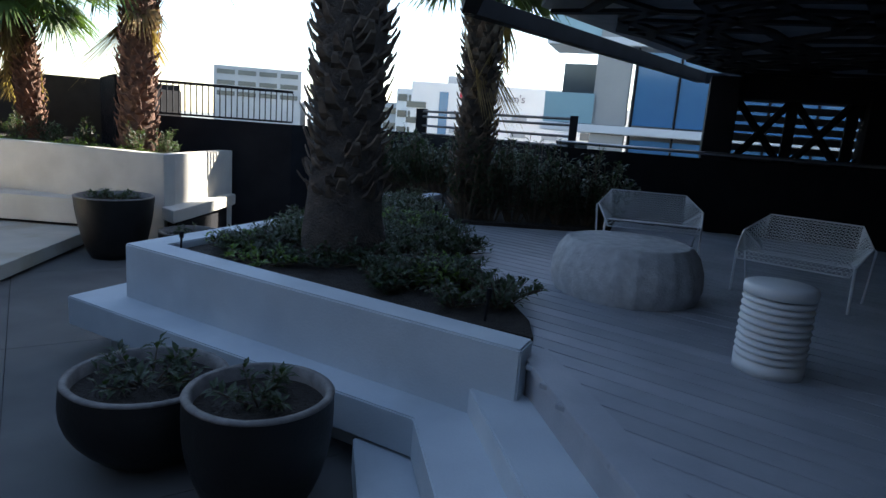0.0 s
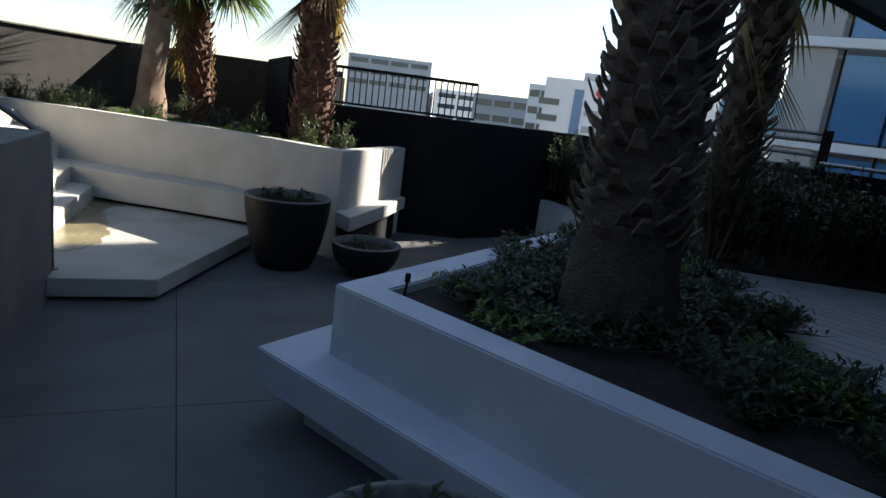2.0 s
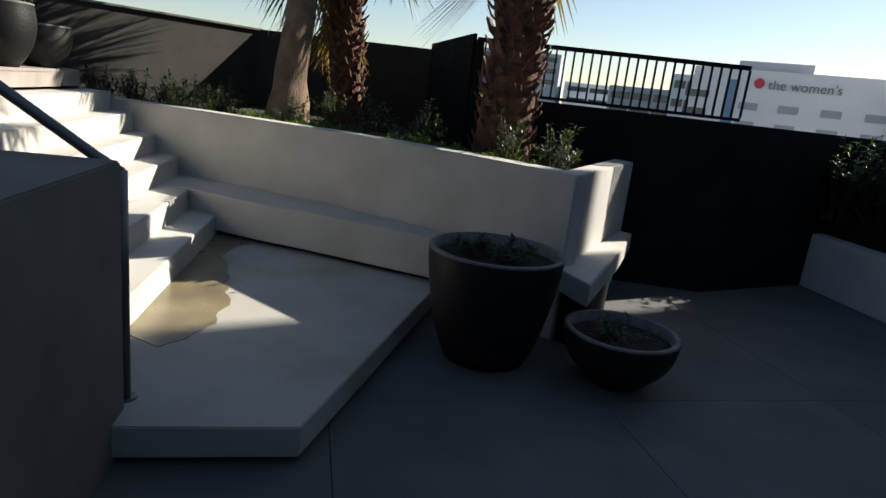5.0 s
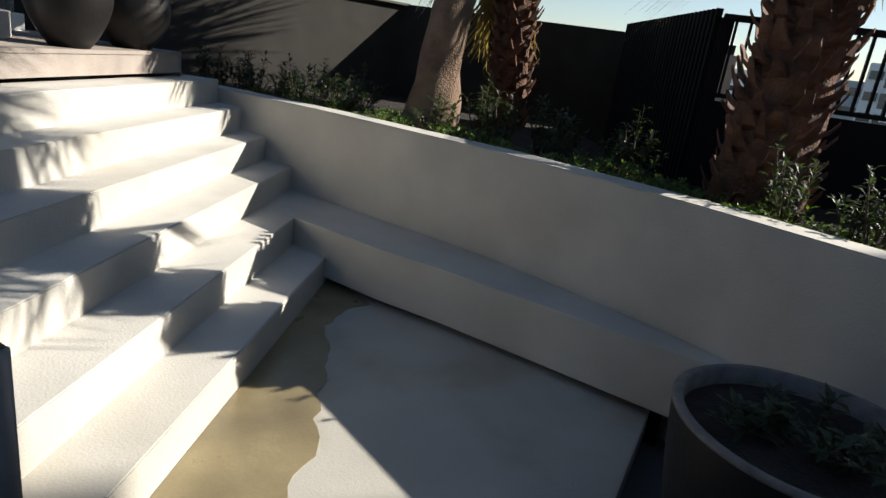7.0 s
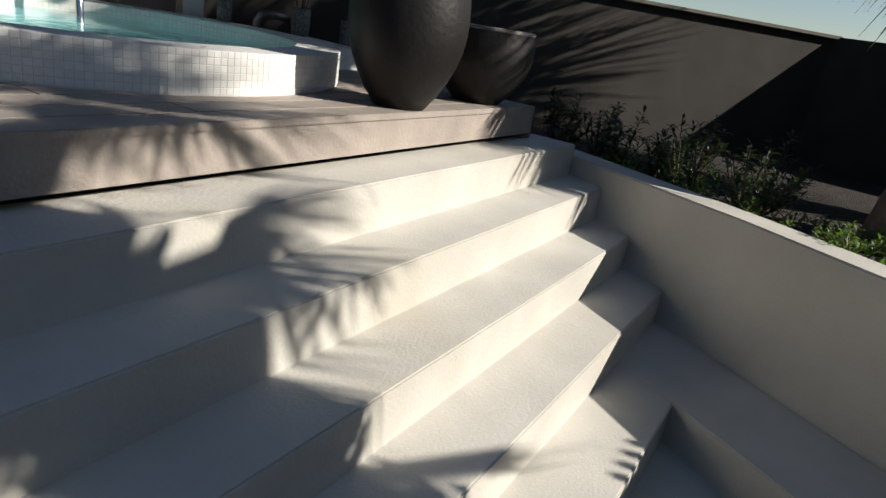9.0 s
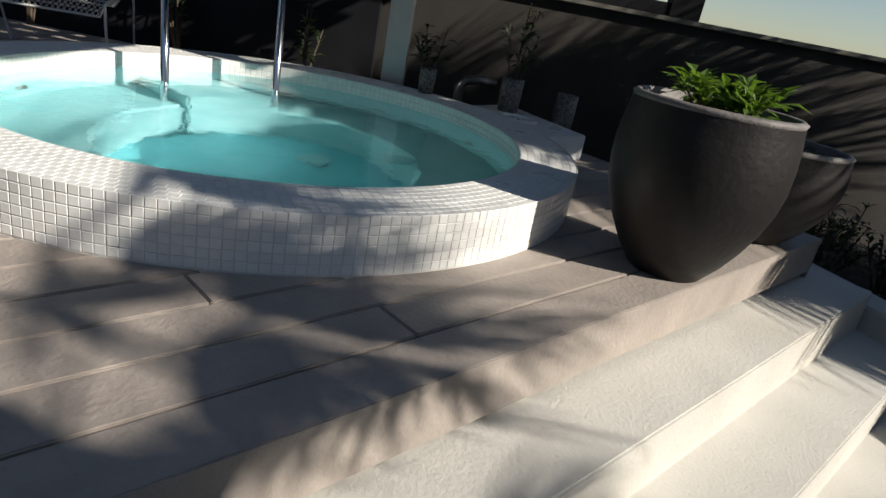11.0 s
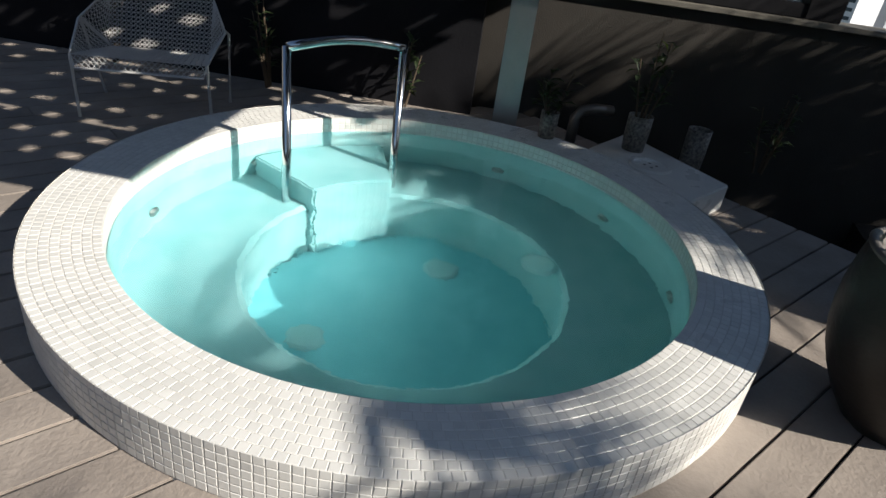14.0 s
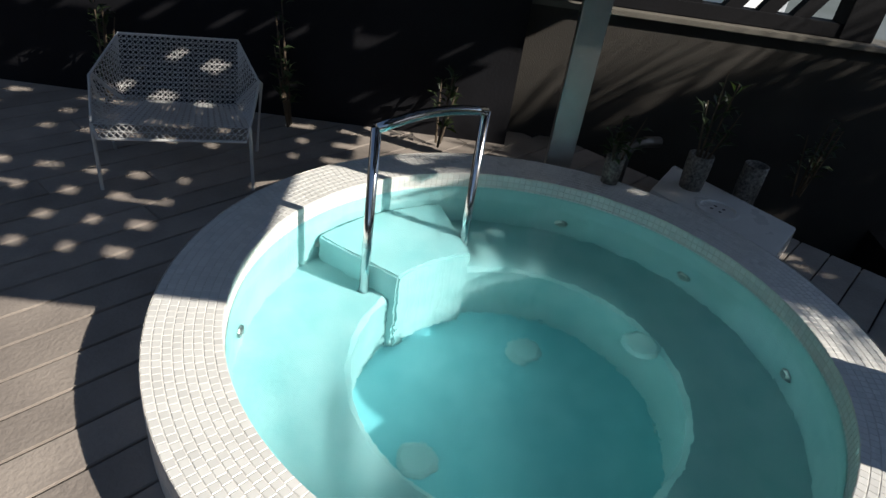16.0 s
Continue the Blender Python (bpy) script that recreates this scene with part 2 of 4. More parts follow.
# ---- the large structure ----
FAR = [(-5000, -5000), (5000, -5000), (5000, 5000), (-5000, 5000)]
tagged(part("ground", prism(FAR, -26.0, -25.0), M_GROUND), "hazy far city ground below the rooftop", "ground", kind="structure")
tagged(part("roof_slab", prism([(-14, -8), (14, -8), (14, 16), (-14, 16)], -25.0, -0.12), M_FLOOR), "concrete building block under the roof terrace", "building", kind="structure")

# lower terrace: large grey slabs with open joints
floor = tagged(part("floor", prism([(-13.9, -7.9), (13.9, -7.9), (13.9, 15.9), (-13.9, 15.9)], -0.12, -0.012), M_SOIL), "grey concrete paving slabs with thin joints", "floor", kind="structure")
ux, uy = 0.79, -0.613
for i in range(-9, 9):
    for j in range(-7, 7):
        w, h = 1.62, 2.4
        x0, y0 = -2.44, 5.45
        cx, cy = x0 + (i + 0.5) * w * 0.613 + j * h * ux, y0 + (i + 0.5) * w * 0.79 + j * h * uy
        if not (-9 < cx < 8 and -4 < cy < 13):
            continue
        m = pose(cx, cy, 0, 0, 0, math.degrees(math.atan2(uy, ux)))
        slab = part("paving_slab", box(h - 0.005, w - 0.005, 0.03, (0, 0, -0.03), m=m), M_FLOOR, floor)

# stairs up to the spa deck
LEVELS = [(1.16, 2), (0.885, 3), (0.6, 4), (0.335, 5), (0.08, 6), (-0.172, 7)]
stairs = tagged(new("stairs"), "cream concrete steps climbing to the spa deck", "stairs", kind="structure")
for i, (c, n) in enumerate(LEVELS):
    back = LEVELS[i + 1][0] - 0.03 if i < 5 else -0.46
    part("step", prism([sc(-6.2, c), sc(-10.6, c), sc(-10.6, back), sc(-6.2, back)], -0.02, n * RISE, 0.006), M_CONC, stairs)
PLAT = [(-3.55, 5.06), (-3.016, 5.71), (-4.1, 7.95), (-5.4, 7.75), sc(-9.6, 1.05), sc(-6.2, 1.05)]
tagged(part("platform", prism(PLAT, 0.035, RISE, 0.006), M_PLAT), "low concrete landing stained by a damp patch", "landing", kind="structure")
# black colour puts the shadow gap under the landing edge into the base
tagged(part("platform_base", prism([(-3.62, 5.15), (-3.09, 5.73), (-4.16, 7.9), (-5.4, 7.7), sc(-9.6, 1.08), sc(-6.24, 1.08)], -0.02, 0.04), M_BLACK), "recessed landing base, black for the shadow gap", "landing", kind="structure")


def ragged(line, step, amp, seed):
    """The line cut into short lengths and pushed aside unevenly, as a drying water edge runs."""
    out = []
    for a, b in zip(line, line[1:]):
        a, b = Vector(a), Vector(b)
        n = max(1, int((b - a).length / step))
        side = Vector((-(b - a).y, (b - a).x)).normalized()
        for k in range(n):
            p = a.lerp(b, k / n)
            p += side * amp * (noise.noise((p.x * 3, p.y * 3, seed)) + 0.6 * noise.noise((p.x * 11, p.y * 11, seed)))
            out.append((p.x, p.y))
    return out


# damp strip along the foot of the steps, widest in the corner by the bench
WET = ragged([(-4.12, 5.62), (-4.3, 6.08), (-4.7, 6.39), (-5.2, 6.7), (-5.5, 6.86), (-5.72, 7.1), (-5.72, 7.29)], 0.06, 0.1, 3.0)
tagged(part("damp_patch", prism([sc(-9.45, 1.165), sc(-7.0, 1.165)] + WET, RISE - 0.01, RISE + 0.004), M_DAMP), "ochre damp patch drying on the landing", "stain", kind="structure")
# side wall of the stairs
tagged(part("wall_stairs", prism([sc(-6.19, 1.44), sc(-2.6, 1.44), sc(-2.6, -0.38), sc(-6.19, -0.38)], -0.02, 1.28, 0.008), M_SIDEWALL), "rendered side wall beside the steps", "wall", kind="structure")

# long raised planter with bench
WALL = [(-8.75, 6.62), (-8.0, 6.98), (-6.9, 7.42), (-5.4, 7.86), (-4.2, 8.02), (-3.09, 8.04)]
tagged(part("planter_wall", prism(strip(WALL, 0.2), -0.02, 1.225, 0.008), M_CONC), "long cream concrete planter wall", "planter", kind="structure")
tagged(part("planter_end_wall", prism([(-3.09, 8.043), (-3.53, 9.98), (-3.73, 9.98), (-3.3, 8.26)], -0.02, 1.222, 0.006), M_CONC), "sunlit end wall of the planter", "planter", kind="structure")
BENCH = [(-6.62, 6.95), (-5.67, 7.24), (-5.24, 7.42), (-3.99, 7.84), (-3.3, 8.1)]
tagged(part("bench", prism(BENCH + [(-4.2, 8.015), (-5.4, 7.855), (-6.9, 7.415)], RISE + 0.045, 3 * RISE + 0.004, 0.006), M_CONC), "built-in concrete bench along the planter wall", "bench", kind="structure")
BACK = [(x - 0.03, y + 0.09) for x, y in BENCH[:-1]]
# black as well, for the shadow line below the bench front
tagged(part("bench_base", prism(BACK + [(-4.2, 8.0), (-5.4, 7.84), (-6.9, 7.4)], 0.0, RISE + 0.047), M_BLACK), "recessed bench base, black for the shadow gap", "bench", kind="structure")
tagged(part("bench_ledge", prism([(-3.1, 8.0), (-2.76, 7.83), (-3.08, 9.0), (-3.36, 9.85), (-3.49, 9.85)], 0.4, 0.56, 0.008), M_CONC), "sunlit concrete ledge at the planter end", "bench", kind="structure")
# black stands in for the shade beneath the ledge
tagged(part("ledge_base", prism([(-3.12, 8.1), (-2.86, 8.02), (-3.14, 9.0), (-3.45, 9.75)], -0.02, 0.41), M_BLACK), "ledge base, black for the shade under the ledge", "bench", kind="structure")
tagged(part("planter_soil", prism([(-9.69, 6.95), (-8.8, 6.8), (-8.1, 7.17), (-6.98, 7.6), (-5.45, 8.05), (-4.23, 8.23), (-3.31, 8.27), (-3.72, 9.9), (-5.0, 9.05), (-7.6, 10.8), (-9.69, 9.85)], 0.0, 1.13), M_SOIL), "dark mulched planter soil", "soil", kind="structure")

# back walls of the spa
tagged(part("wall_west", prism([(-9.9, -4.0), (-9.7, -4.0), (-9.7, 9.9), (-9.9, 9.9)], -0.02, 2.24), M_BROWNWALL), "brown rendered boundary wall behind the spa", "wall", kind="structure")
tagged(part("wall_coping", prism([(-9.93, -4.0), (-9.66, -4.0), (-9.66, 9.9), (-9.93, 9.9)], 2.24, 2.27, 0.004), M_SIDEWALL), "pale coping on the boundary wall", "trim", kind="structure")
tagged(part("wall_north_west", prism(strip([(-9.75, 9.8), (-6.6, 12.3)], 0.2), -0.02, 2.26), M_BROWNWALL), "brown rendered wall behind the palms", "wall", kind="structure")

# spa deck boards
HUB = (-7.73, 4.36)
# solid black block, coloured for the shade below the boards
tagged(part("deck_base", prism([sc(-2.7, -0.43), sc(-10.45, -0.43), (-9.69, 6.9), (-9.69, -3.5), (-2.5, -3.5)], 0.3, 0.74), M_BLACK), "black block standing for the shade under the spa deck", "deck", kind="structure")
deck = tagged(new("spa_deck"), "weathered grey timber decking around the spa", "deck", kind="structure")
tagged(part("deck_fascia", prism([sc(-2.7, -0.396), sc(-10.42, -0.396), sc(-10.42, -0.425), sc(-2.7, -0.425)], 1.325, 1.455), M_DECK), "timber fascia board of the spa deck", "deck", kind="structure")
BW = 0.142
HUB_S, HUB_C = HUB[0] * EX + HUB[1] * EY, HUB[0] * NX + HUB[1] * NY
tagged(part("deck_end_fascia", prism([sc(-10.42, -0.396), sc(-10.42, -2.2), sc(-10.4, -2.2), sc(-10.4, -0.396)], 1.2, 1.455), M_DECK), "timber end board of the spa deck", "deck", kind="structure")
for k in range(0, 46):
    c1 = -0.385 - k * BW
    s_hi, s_lo = -2.7, -10.4
    # keep the boards this side of the boundary wall
    while sc(s_lo, c1)[0] < -9.66:
        s_lo += 0.02
    if s_hi - s_lo < 0.4:
        continue
    cuts = [s_lo] + sorted(random.uniform(s_lo + 0.3, s_hi - 0.3) for _ in range(2)) + [s_hi]
    for a, b in zip(cuts, cuts[1:]):
        if b - a > 0.05:
            # leave the round opening of the spa free
            off = max(abs(c1 - HUB_C), abs(c1 - BW - HUB_C))
            runs = [(a, b)]
            if off < 1.15:
                ch = math.sqrt(1.15 ** 2 - off * off)
                runs = [(a, min(b, HUB_S - ch)), (max(a, HUB_S + ch), b)]
            for a2, b2 in runs:
                if b2 - a2 > 0.05:
                    m = pose(*sc((a2 + b2) / 2, c1 - BW / 2), 0, 0, 0, math.degrees(math.atan2(EY, EX)))
                    part("board", box(b2 - a2 - 0.004, BW - 0.007, 0.027, (0, 0, 1.453), 0.003, m=m), M_DECK, deck)

# front planter, bench and the steps to the lounge deck
LINE = Vector((0.486, -0.874))
NRM = Vector((0.874, 0.486))


def dl(off, along):
    """A plan point from the lounge steps' axes."""
    p = NRM * off + LINE * along
    return (p.x, p.y)


A0 = -3.2
tagged(part("lounge_step_low", prism([dl(3.44, A0 + 0.1), dl(3.44, 3.5), dl(3.74, 3.5), dl(3.74, A0 + 0.1)], -0.02, RISE, 0.008), M_WHITE), "pale concrete step to the lounge deck", "step", kind="structure")
tagged(part("front_bench", prism([(-1.125, 4.93), (1.86, 4.3), dl(3.717, 3.5), dl(4.05, 3.5), dl(4.05, -2.9), (2.3, 4.72), (-0.77, 5.22), (-0.73, 5.6), (-1.07, 5.6)], 0.2, 0.415, 0.008), M_WHITE), "pale concrete bench round the front planter", "bench", kind="structure")
tagged(part("front_bench_base", prism([(-0.85, 5.05), (1.95, 4.5), (2.2, 4.7), (-0.75, 5.2)], -0.02, 0.21), M_WHITE), "recessed base of the front bench", "bench", kind="structure")
tagged(part("lounge_step_base", prism([dl(3.73, -3.0), dl(3.73, 3.5), dl(4.02, 3.5), dl(4.02, -3.0)], -0.02, 0.21), M_WHITE), "concrete base under the steps", "step", kind="structure")
tagged(part("lounge_step_high", prism([dl(4.0, -3.28), dl(4.0, 3.5), dl(4.3, 3.5), dl(4.3, -2.75)], 0.0, 3 * RISE, 0.008), M_WHITE), "pale concrete top step", "step", kind="structure")
FP = [(-0.79, 5.14), (2.34, 4.42), (2.36, 4.62), (-0.545, 5.31), (-0.24, 10.78), (-0.44, 10.8)]
tagged(part("front_planter_wall", prism(FP, -0.02, 0.82, 0.01), M_WHITE), "pale concrete front planter wall with worn edges", "planter", kind="structure")
tagged(part("front_planter_soil", prism([(-0.54, 5.3), (2.33, 4.81), (2.25, 5.1), (0.55, 8.3), (-0.25, 10.8)], 0.0, 0.765), M_SOIL), "dark soil under the planting", "soil", kind="structure")
tagged(part("lounge_deck_base", prism([dl(4.27, -2.9), dl(4.27, 3.5), (9, 0.0), (9, 10.6), (-0.2, 10.75), (0.6, 8.3)], 0.0, 0.715), M_DECK2), "blue-grey frame under the lounge deck", "deck", kind="structure")
lounge = tagged(new("lounge_deck"), "blue-grey composite decking in shade", "deck", kind="structure")
LDECK = [dl(4.262, -2.95), dl(4.262, 3.5), (8.95, 0.0), (8.95, 10.55), (-0.1, 10.55), (0.64, 8.35)]


def within(p, poly):
    hit = False
    for (x1, y1), (x2, y2) in zip(poly, poly[1:] + poly[:1]):
        if (y1 > p[1]) != (y2 > p[1]) and p[0] < (x2 - x1) * (p[1] - y1) / (y2 - y1) + x1:
            hit = not hit
    return hit


BA = radians(-20.0)
bx, by = math.cos(BA), math.sin(BA)
for k in range(-90, 90):
    v0 = k * 0.142
    good = [u for u in [q * 0.04 for q in range(-150, 350)] if all(within((2.3 + u * bx - (v0 + w) * by, 4.7 + u * by + (v0 + w) * bx), LDECK) for w in (-0.03, 0.03))]
    if len(good) < 8:
        continue
    lo, hi = good[0], good[-1]
    m = pose(2.3 + (lo + hi) / 2 * bx - v0 * by, 4.7 + (lo + hi) / 2 * by + v0 * bx, 0, 0, 0, math.degrees(BA))
    part("board", box(hi - lo + 0.04, 0.135, 0.024, (0, 0, 0.716), 0.003, m=m), M_DECK2, lounge)
tagged(part("deck_edging", prism([dl(4.252, -2.97), dl(4.252, 3.5), dl(4.42, 3.5), dl(4.42, -2.97)], 0.7, 0.743, 0.003), M_DECK2), "edge board of the lounge deck", "deck", kind="structure")
# low wall of the bed at the far end, and its soil
tagged(part("far_planter_wall", prism(strip([(-2.61, 12.69), (-0.42, 10.84)], -0.2)[::-1], -0.02, 0.6, 0.01), M_WHITE), "low pale wall of the far hedge bed", "planter", kind="structure")
tagged(part("far_planter_soil", prism([(-2.45, 12.8), (-0.3, 10.95), (0.7, 8.5), (2.4, 9.2), (2.4, 10.4), (-1.9, 13.3)], 0.0, 0.78), M_SOIL), "dark soil of the hedge bed", "soil", kind="structure")

# black boundary fence
FENCE = [(-4.96, 9.13), (-2.82, 10.55), (-1.68, 13.4), (1.4, 10.65), (9.2, 10.75), (9.2, -2.0)]
for a, b in zip(FENCE, FENCE[1:]):
    top = 1.69
    tagged(part("fence_panel", prism(strip([a, b], 0.08), -0.02, top), M_BLACK), "black boundary screen panel", "fence", kind="structure")
tagged(part("fence_rail", tube([(1.45, 10.58, 1.76), (9.0, 10.68, 1.76)], 0.022, 8), M_BRUSHED), "pale handrail on the black screen", "rail", kind="structure")


def railing(a, b, z0, z1, step, label):
    a, b = Vector(a), Vector(b)
    t = thing("railing", Matrix.Translation((a.x, a.y, 0)), label, "railing")
    d = b - a
    L = d.length
    ang = math.degrees(math.atan2(d.y, d.x))
    part("top_rail", box(L, 0.05, 0.04, (L / 2, 0, z1 - 0.04), 0.004, m=pose(0, 0, 0, 0, 0, ang)), M_BLACK, t)
    part("bottom_rail", box(L, 0.04, 0.03, (L / 2, 0, z0 + 0.02), 0.004, m=pose(0, 0, 0, 0, 0, ang)), M_BLACK, t)
    first = None
    n = int(L / step)
    for i in range(n + 1):
        if first is None:
            first = part("baluster", box(0.016, 0.03, z1 - z0 - 0.09, (0, 0, z0 + 0.05)), M_BLACK, t)
            first.matrix_local = pose(0, 0, 0, 0, 0, ang)
        else:
            o = new("baluster", first.data)
            o.parent = t
            q = d * (i / n)
            o.matrix_local = pose(q.x, q.y, 0, 0, 0, ang)
    return t


railing((-4.96, 9.15), (-2.82, 10.56), 1.69, 2.22, 0.085, "black metal railing with upright bars")
slats = thing("slatted_screen", Matrix.Translation((-4.97, 9.14, 0)), "black screen box clad in upright slats", "screen")
part("panel", box(2.3, 0.06, 2.2, (-1.12, 0.05, 0), m=pose(0, 0, 0, 0, 0, -38)), M_BLACK, slats)
s0 = None
for i in range(30):
    x = -0.03 - i * 0.075
    if s0 is None:
        s0 = part("slat", box(0.03, 0.04, 1.2, (0, 0, 1.05)), M_BLACK, slats)
    else:
        o = new("slat", s0.data)
        o.parent = slats
    (s0 if i == 0 else o).matrix_local = pose(0, 0, 0, 0, 0, -38) @ pose(x, -0.01, 0)
tagged(part("fence_return", prism([(-6.75, 10.55), (-6.65, 10.5), (-6.55, 12.3), (-6.7, 12.35)], 0, 2.15), M_BLACK), "black screen closing the planting bed", "fence", kind="structure")

# ---- things: the spa ----
R_IN, R_OUT, Z_DECK, Z_RING = 0.99, 1.21, 1.48, 1.635
spa = thing("spa", Matrix.Translation((HUB[0], HUB[1], 0)), "round sunken spa with a white mosaic rim and turquoise water", "spa")
part("rim", lathe([(R_OUT - 0.003, 1.44), (R_OUT - 0.003, Z_RING - 0.003), (R_IN + 0.003, Z_RING - 0.003), (R_IN + 0.003, 1.2)], 96), M_GROUT, spa)
shell = part("shell", lathe([(R_IN, 1.56), (R_IN, 1.18)], 96), M_POOL, spa)
# curved seat with an opening where the steps come down
prof = [(R_IN, 1.18), (0.62, 1.18), (0.6, 1.16), (0.6, 0.78)]
part("seat", lathe(prof, 96), M_POOL, spa)
basin = part("basin_floor", disc(0.61, 0.78, 64), M_POOLF, spa)
ENTRY = 218
for k, (r0, r1, z, half) in enumerate(((0.56, 0.985, 1.38, 19),)):
    n = 10
    poly = [(r1 * math.cos(radians(ENTRY - half + 2 * half * i / n)), r1 * math.sin(radians(ENTRY - half + 2 * half * i / n))) for i in range(n + 1)]
    poly += [(r0 * math.cos(radians(ENTRY + half - 2 * half * i / n)), r0 * math.sin(radians(ENTRY + half - 2 * half * i / n))) for i in range(n + 1)]
    part("underwater_step", prism(poly, 0.79, z, 0.01), M_POOL, spa)
wbm = lathe([(0.001, 1.565), (0.5, 1.565), (R_IN + 0.002, 1.565)], 96)
water = part("water", wbm, M_WATER, spa, "clear rippled turquoise water", smooth=True)
water.visible_shadow = False
for x, y, z in ((0.2, -0.33, 0.785), (-0.38, 0.1, 0.785), (-0.2, 0.5, 1.185)):
    d = part("drain_cover", lathe([(0.001, 0.012), (0.06, 0.012), (0.075, 0.004), (0.078, 0.0)], 24), M_POOL, basin)
    d.location = (x, y, z)
for k in range(10):
    a = radians(20 + k * 36)
    d = part("jet", lathe([(0.001, 0.01), (0.02, 0.012), (0.03, 0.004), (0.032, 0.0)], 14), M_BRUSHED, shell)
    d.matrix_local = Matrix.Translation((0.985 * math.cos(a), 0.985 * math.sin(a), 1.3)) @ pose(0, 0, 0, 0, -90, math.degrees(a))


def tile_mesh(name, w, h, d=0.0014):
    b = 0.0015
    v = [(-w / 2, -h / 2, 0), (w / 2, -h / 2, 0), (w / 2, h / 2, 0), (-w / 2, h / 2, 0), (-w / 2 + b, -h / 2 + b, d), (w / 2 - b, -h / 2 + b, d), (w / 2 - b, h / 2 - b, d), (-w / 2 + b, h / 2 - b, d)]
    f = [(4, 5, 6, 7), (0, 1, 5, 4), (1, 2, 6, 5), (2, 3, 7, 6), (3, 0, 4, 7)]
    return v, f


# rim mosaic: upright courses outside and inside, rings of tiles on top
PIT = 0.0268
tv, tf, tn = [], [], 0
side_me = None
single = 0


def lay(m, w, h):
    global tn
    v, f = tile_mesh("t", w, h)
    tv.extend(tuple(m @ Vector(p)) for p in v)
    tf.extend(tuple(i + tn for i in q) for q in f)
    tn += len(v)


v, f = tile_mesh("tile", PIT - 0.0018, 0.0238)
side_me = bpy.data.meshes.new("mosaic_tile")
side_me.from_pydata(v, [], f)
side_me.materials.append(M_TILE)
N = round(math.tau * R_OUT / PIT)
for row in range(6):
    z = Z_DECK + 0.004 + (row + 0.5) * 0.0255
    for i in range(N):
        a = i * math.tau / N
        m = Matrix.Translation(((R_OUT - 0.003) * math.cos(a), (R_OUT - 0.003) * math.sin(a), z)) @ Euler((radians(90), 0, a + radians(90))).to_matrix().to_4x4()
        m = m @ pose(random.uniform(-0.0006, 0.0006), 0, 0, random.uniform(-1.2, 1.2), random.uniform(-1.2, 1.2), random.uniform(-1, 1))
        if 5 < math.degrees(a) < 55 and single < 290:
            o = new("mosaic_tile", side_me)
            o.parent = spa
            o.matrix_local = m
            single += 1
        else:
            lay(m, PIT - 0.0018, 0.0238)
for row in range(8):
    r = R_IN + 0.016 + row * 0.0267
    n = round(math.tau * r / PIT)
    for i in range(n):
        a = (i + (row % 2) * 0.5) * math.tau / n
        m = Matrix.Translation((r * math.cos(a), r * math.sin(a), Z_RING - 0.003)) @ pose(0, 0, 0, random.uniform(-1, 1), random.uniform(-1, 1), math.degrees(a) + 90 + random.uniform(-1, 1))
        lay(m, PIT - 0.0015, PIT - 0.002)
n = round(math.tau * R_IN / PIT)
for row in range(3):
    for i in range(n):
        a = i * math.tau / n
        m = Matrix.Translation(((R_IN + 0.003) * math.cos(a), (R_IN + 0.003) * math.sin(a), Z_RING - 0.02 - row * 0.026)) @ Euler((radians(90), 0, a - radians(90))).to_matrix().to_4x4()
        lay(m, PIT - 0.003, 0.023)
tagged(raw("mosaic", tv, tf, M_TILE, spa), kind="stuff")

# mosaic ledge behind the rim, with a lid in it
LEDGE = [(-8.84, 5.07), (-8.3, 5.46), (-8.62, 5.72), (-9.2, 5.3)]
tagged(part("ledge", prism(LEDGE, 1.45, 1.605, 0.006), M_TILE), "white tiled ledge behind the spa rim", "ledge", kind="structure")
lid = thing("skimmer_lid", pose(-8.7, 5.36, 1.606), "round white skimmer lid on the ledge", "lid")
part("ring", lathe([(0.001, 0.003), (0.08, 0.004), (0.083, 0.012), (0.1, 0.012), (0.104, 0.0)], 32), M_TILE, lid, smooth=False)
for k in range(4):
    h = part("finger_hole", lathe([(0.001, 0.0062), (0.008, 0.006)], 10), M_BLACK, lid)
    h.location = (0.03 * math.cos(k * 1.57), 0.03 * math.sin(k * 1.57), 0)

# entry handrail
hr = thing("spa_handrail", Matrix(), "polished steel entry handrail standing in the water", "handrail")
a, b = Vector((-8.08, 3.755, 0)), Vector((-8.4, 4.15, 0))
pts = [a + Vector((0, 0, 1.0 + 0.1 * i)) for i in range(11)]
mid = (a + b) / 2
top = [a.lerp(b, k / 8) + Vector((0, 0, 2.045 + 0.03 * math.sin(math.pi * k / 8))) for k in range(0, 9)]
part("rail", tube(top, 0.019, 12), M_STEEL, hr, smooth=True)
part("post", tube([a + Vector((0, 0, 0.8)), a + Vector((0, 0, 2.05))], 0.019, 12), M_STEEL, hr, smooth=True)
part("post", tube([b + Vector((0, 0, 0.8)), b + Vector((0, 0, 2.05))], 0.019, 12), M_STEEL, hr, smooth=True)

# ---- plants ----


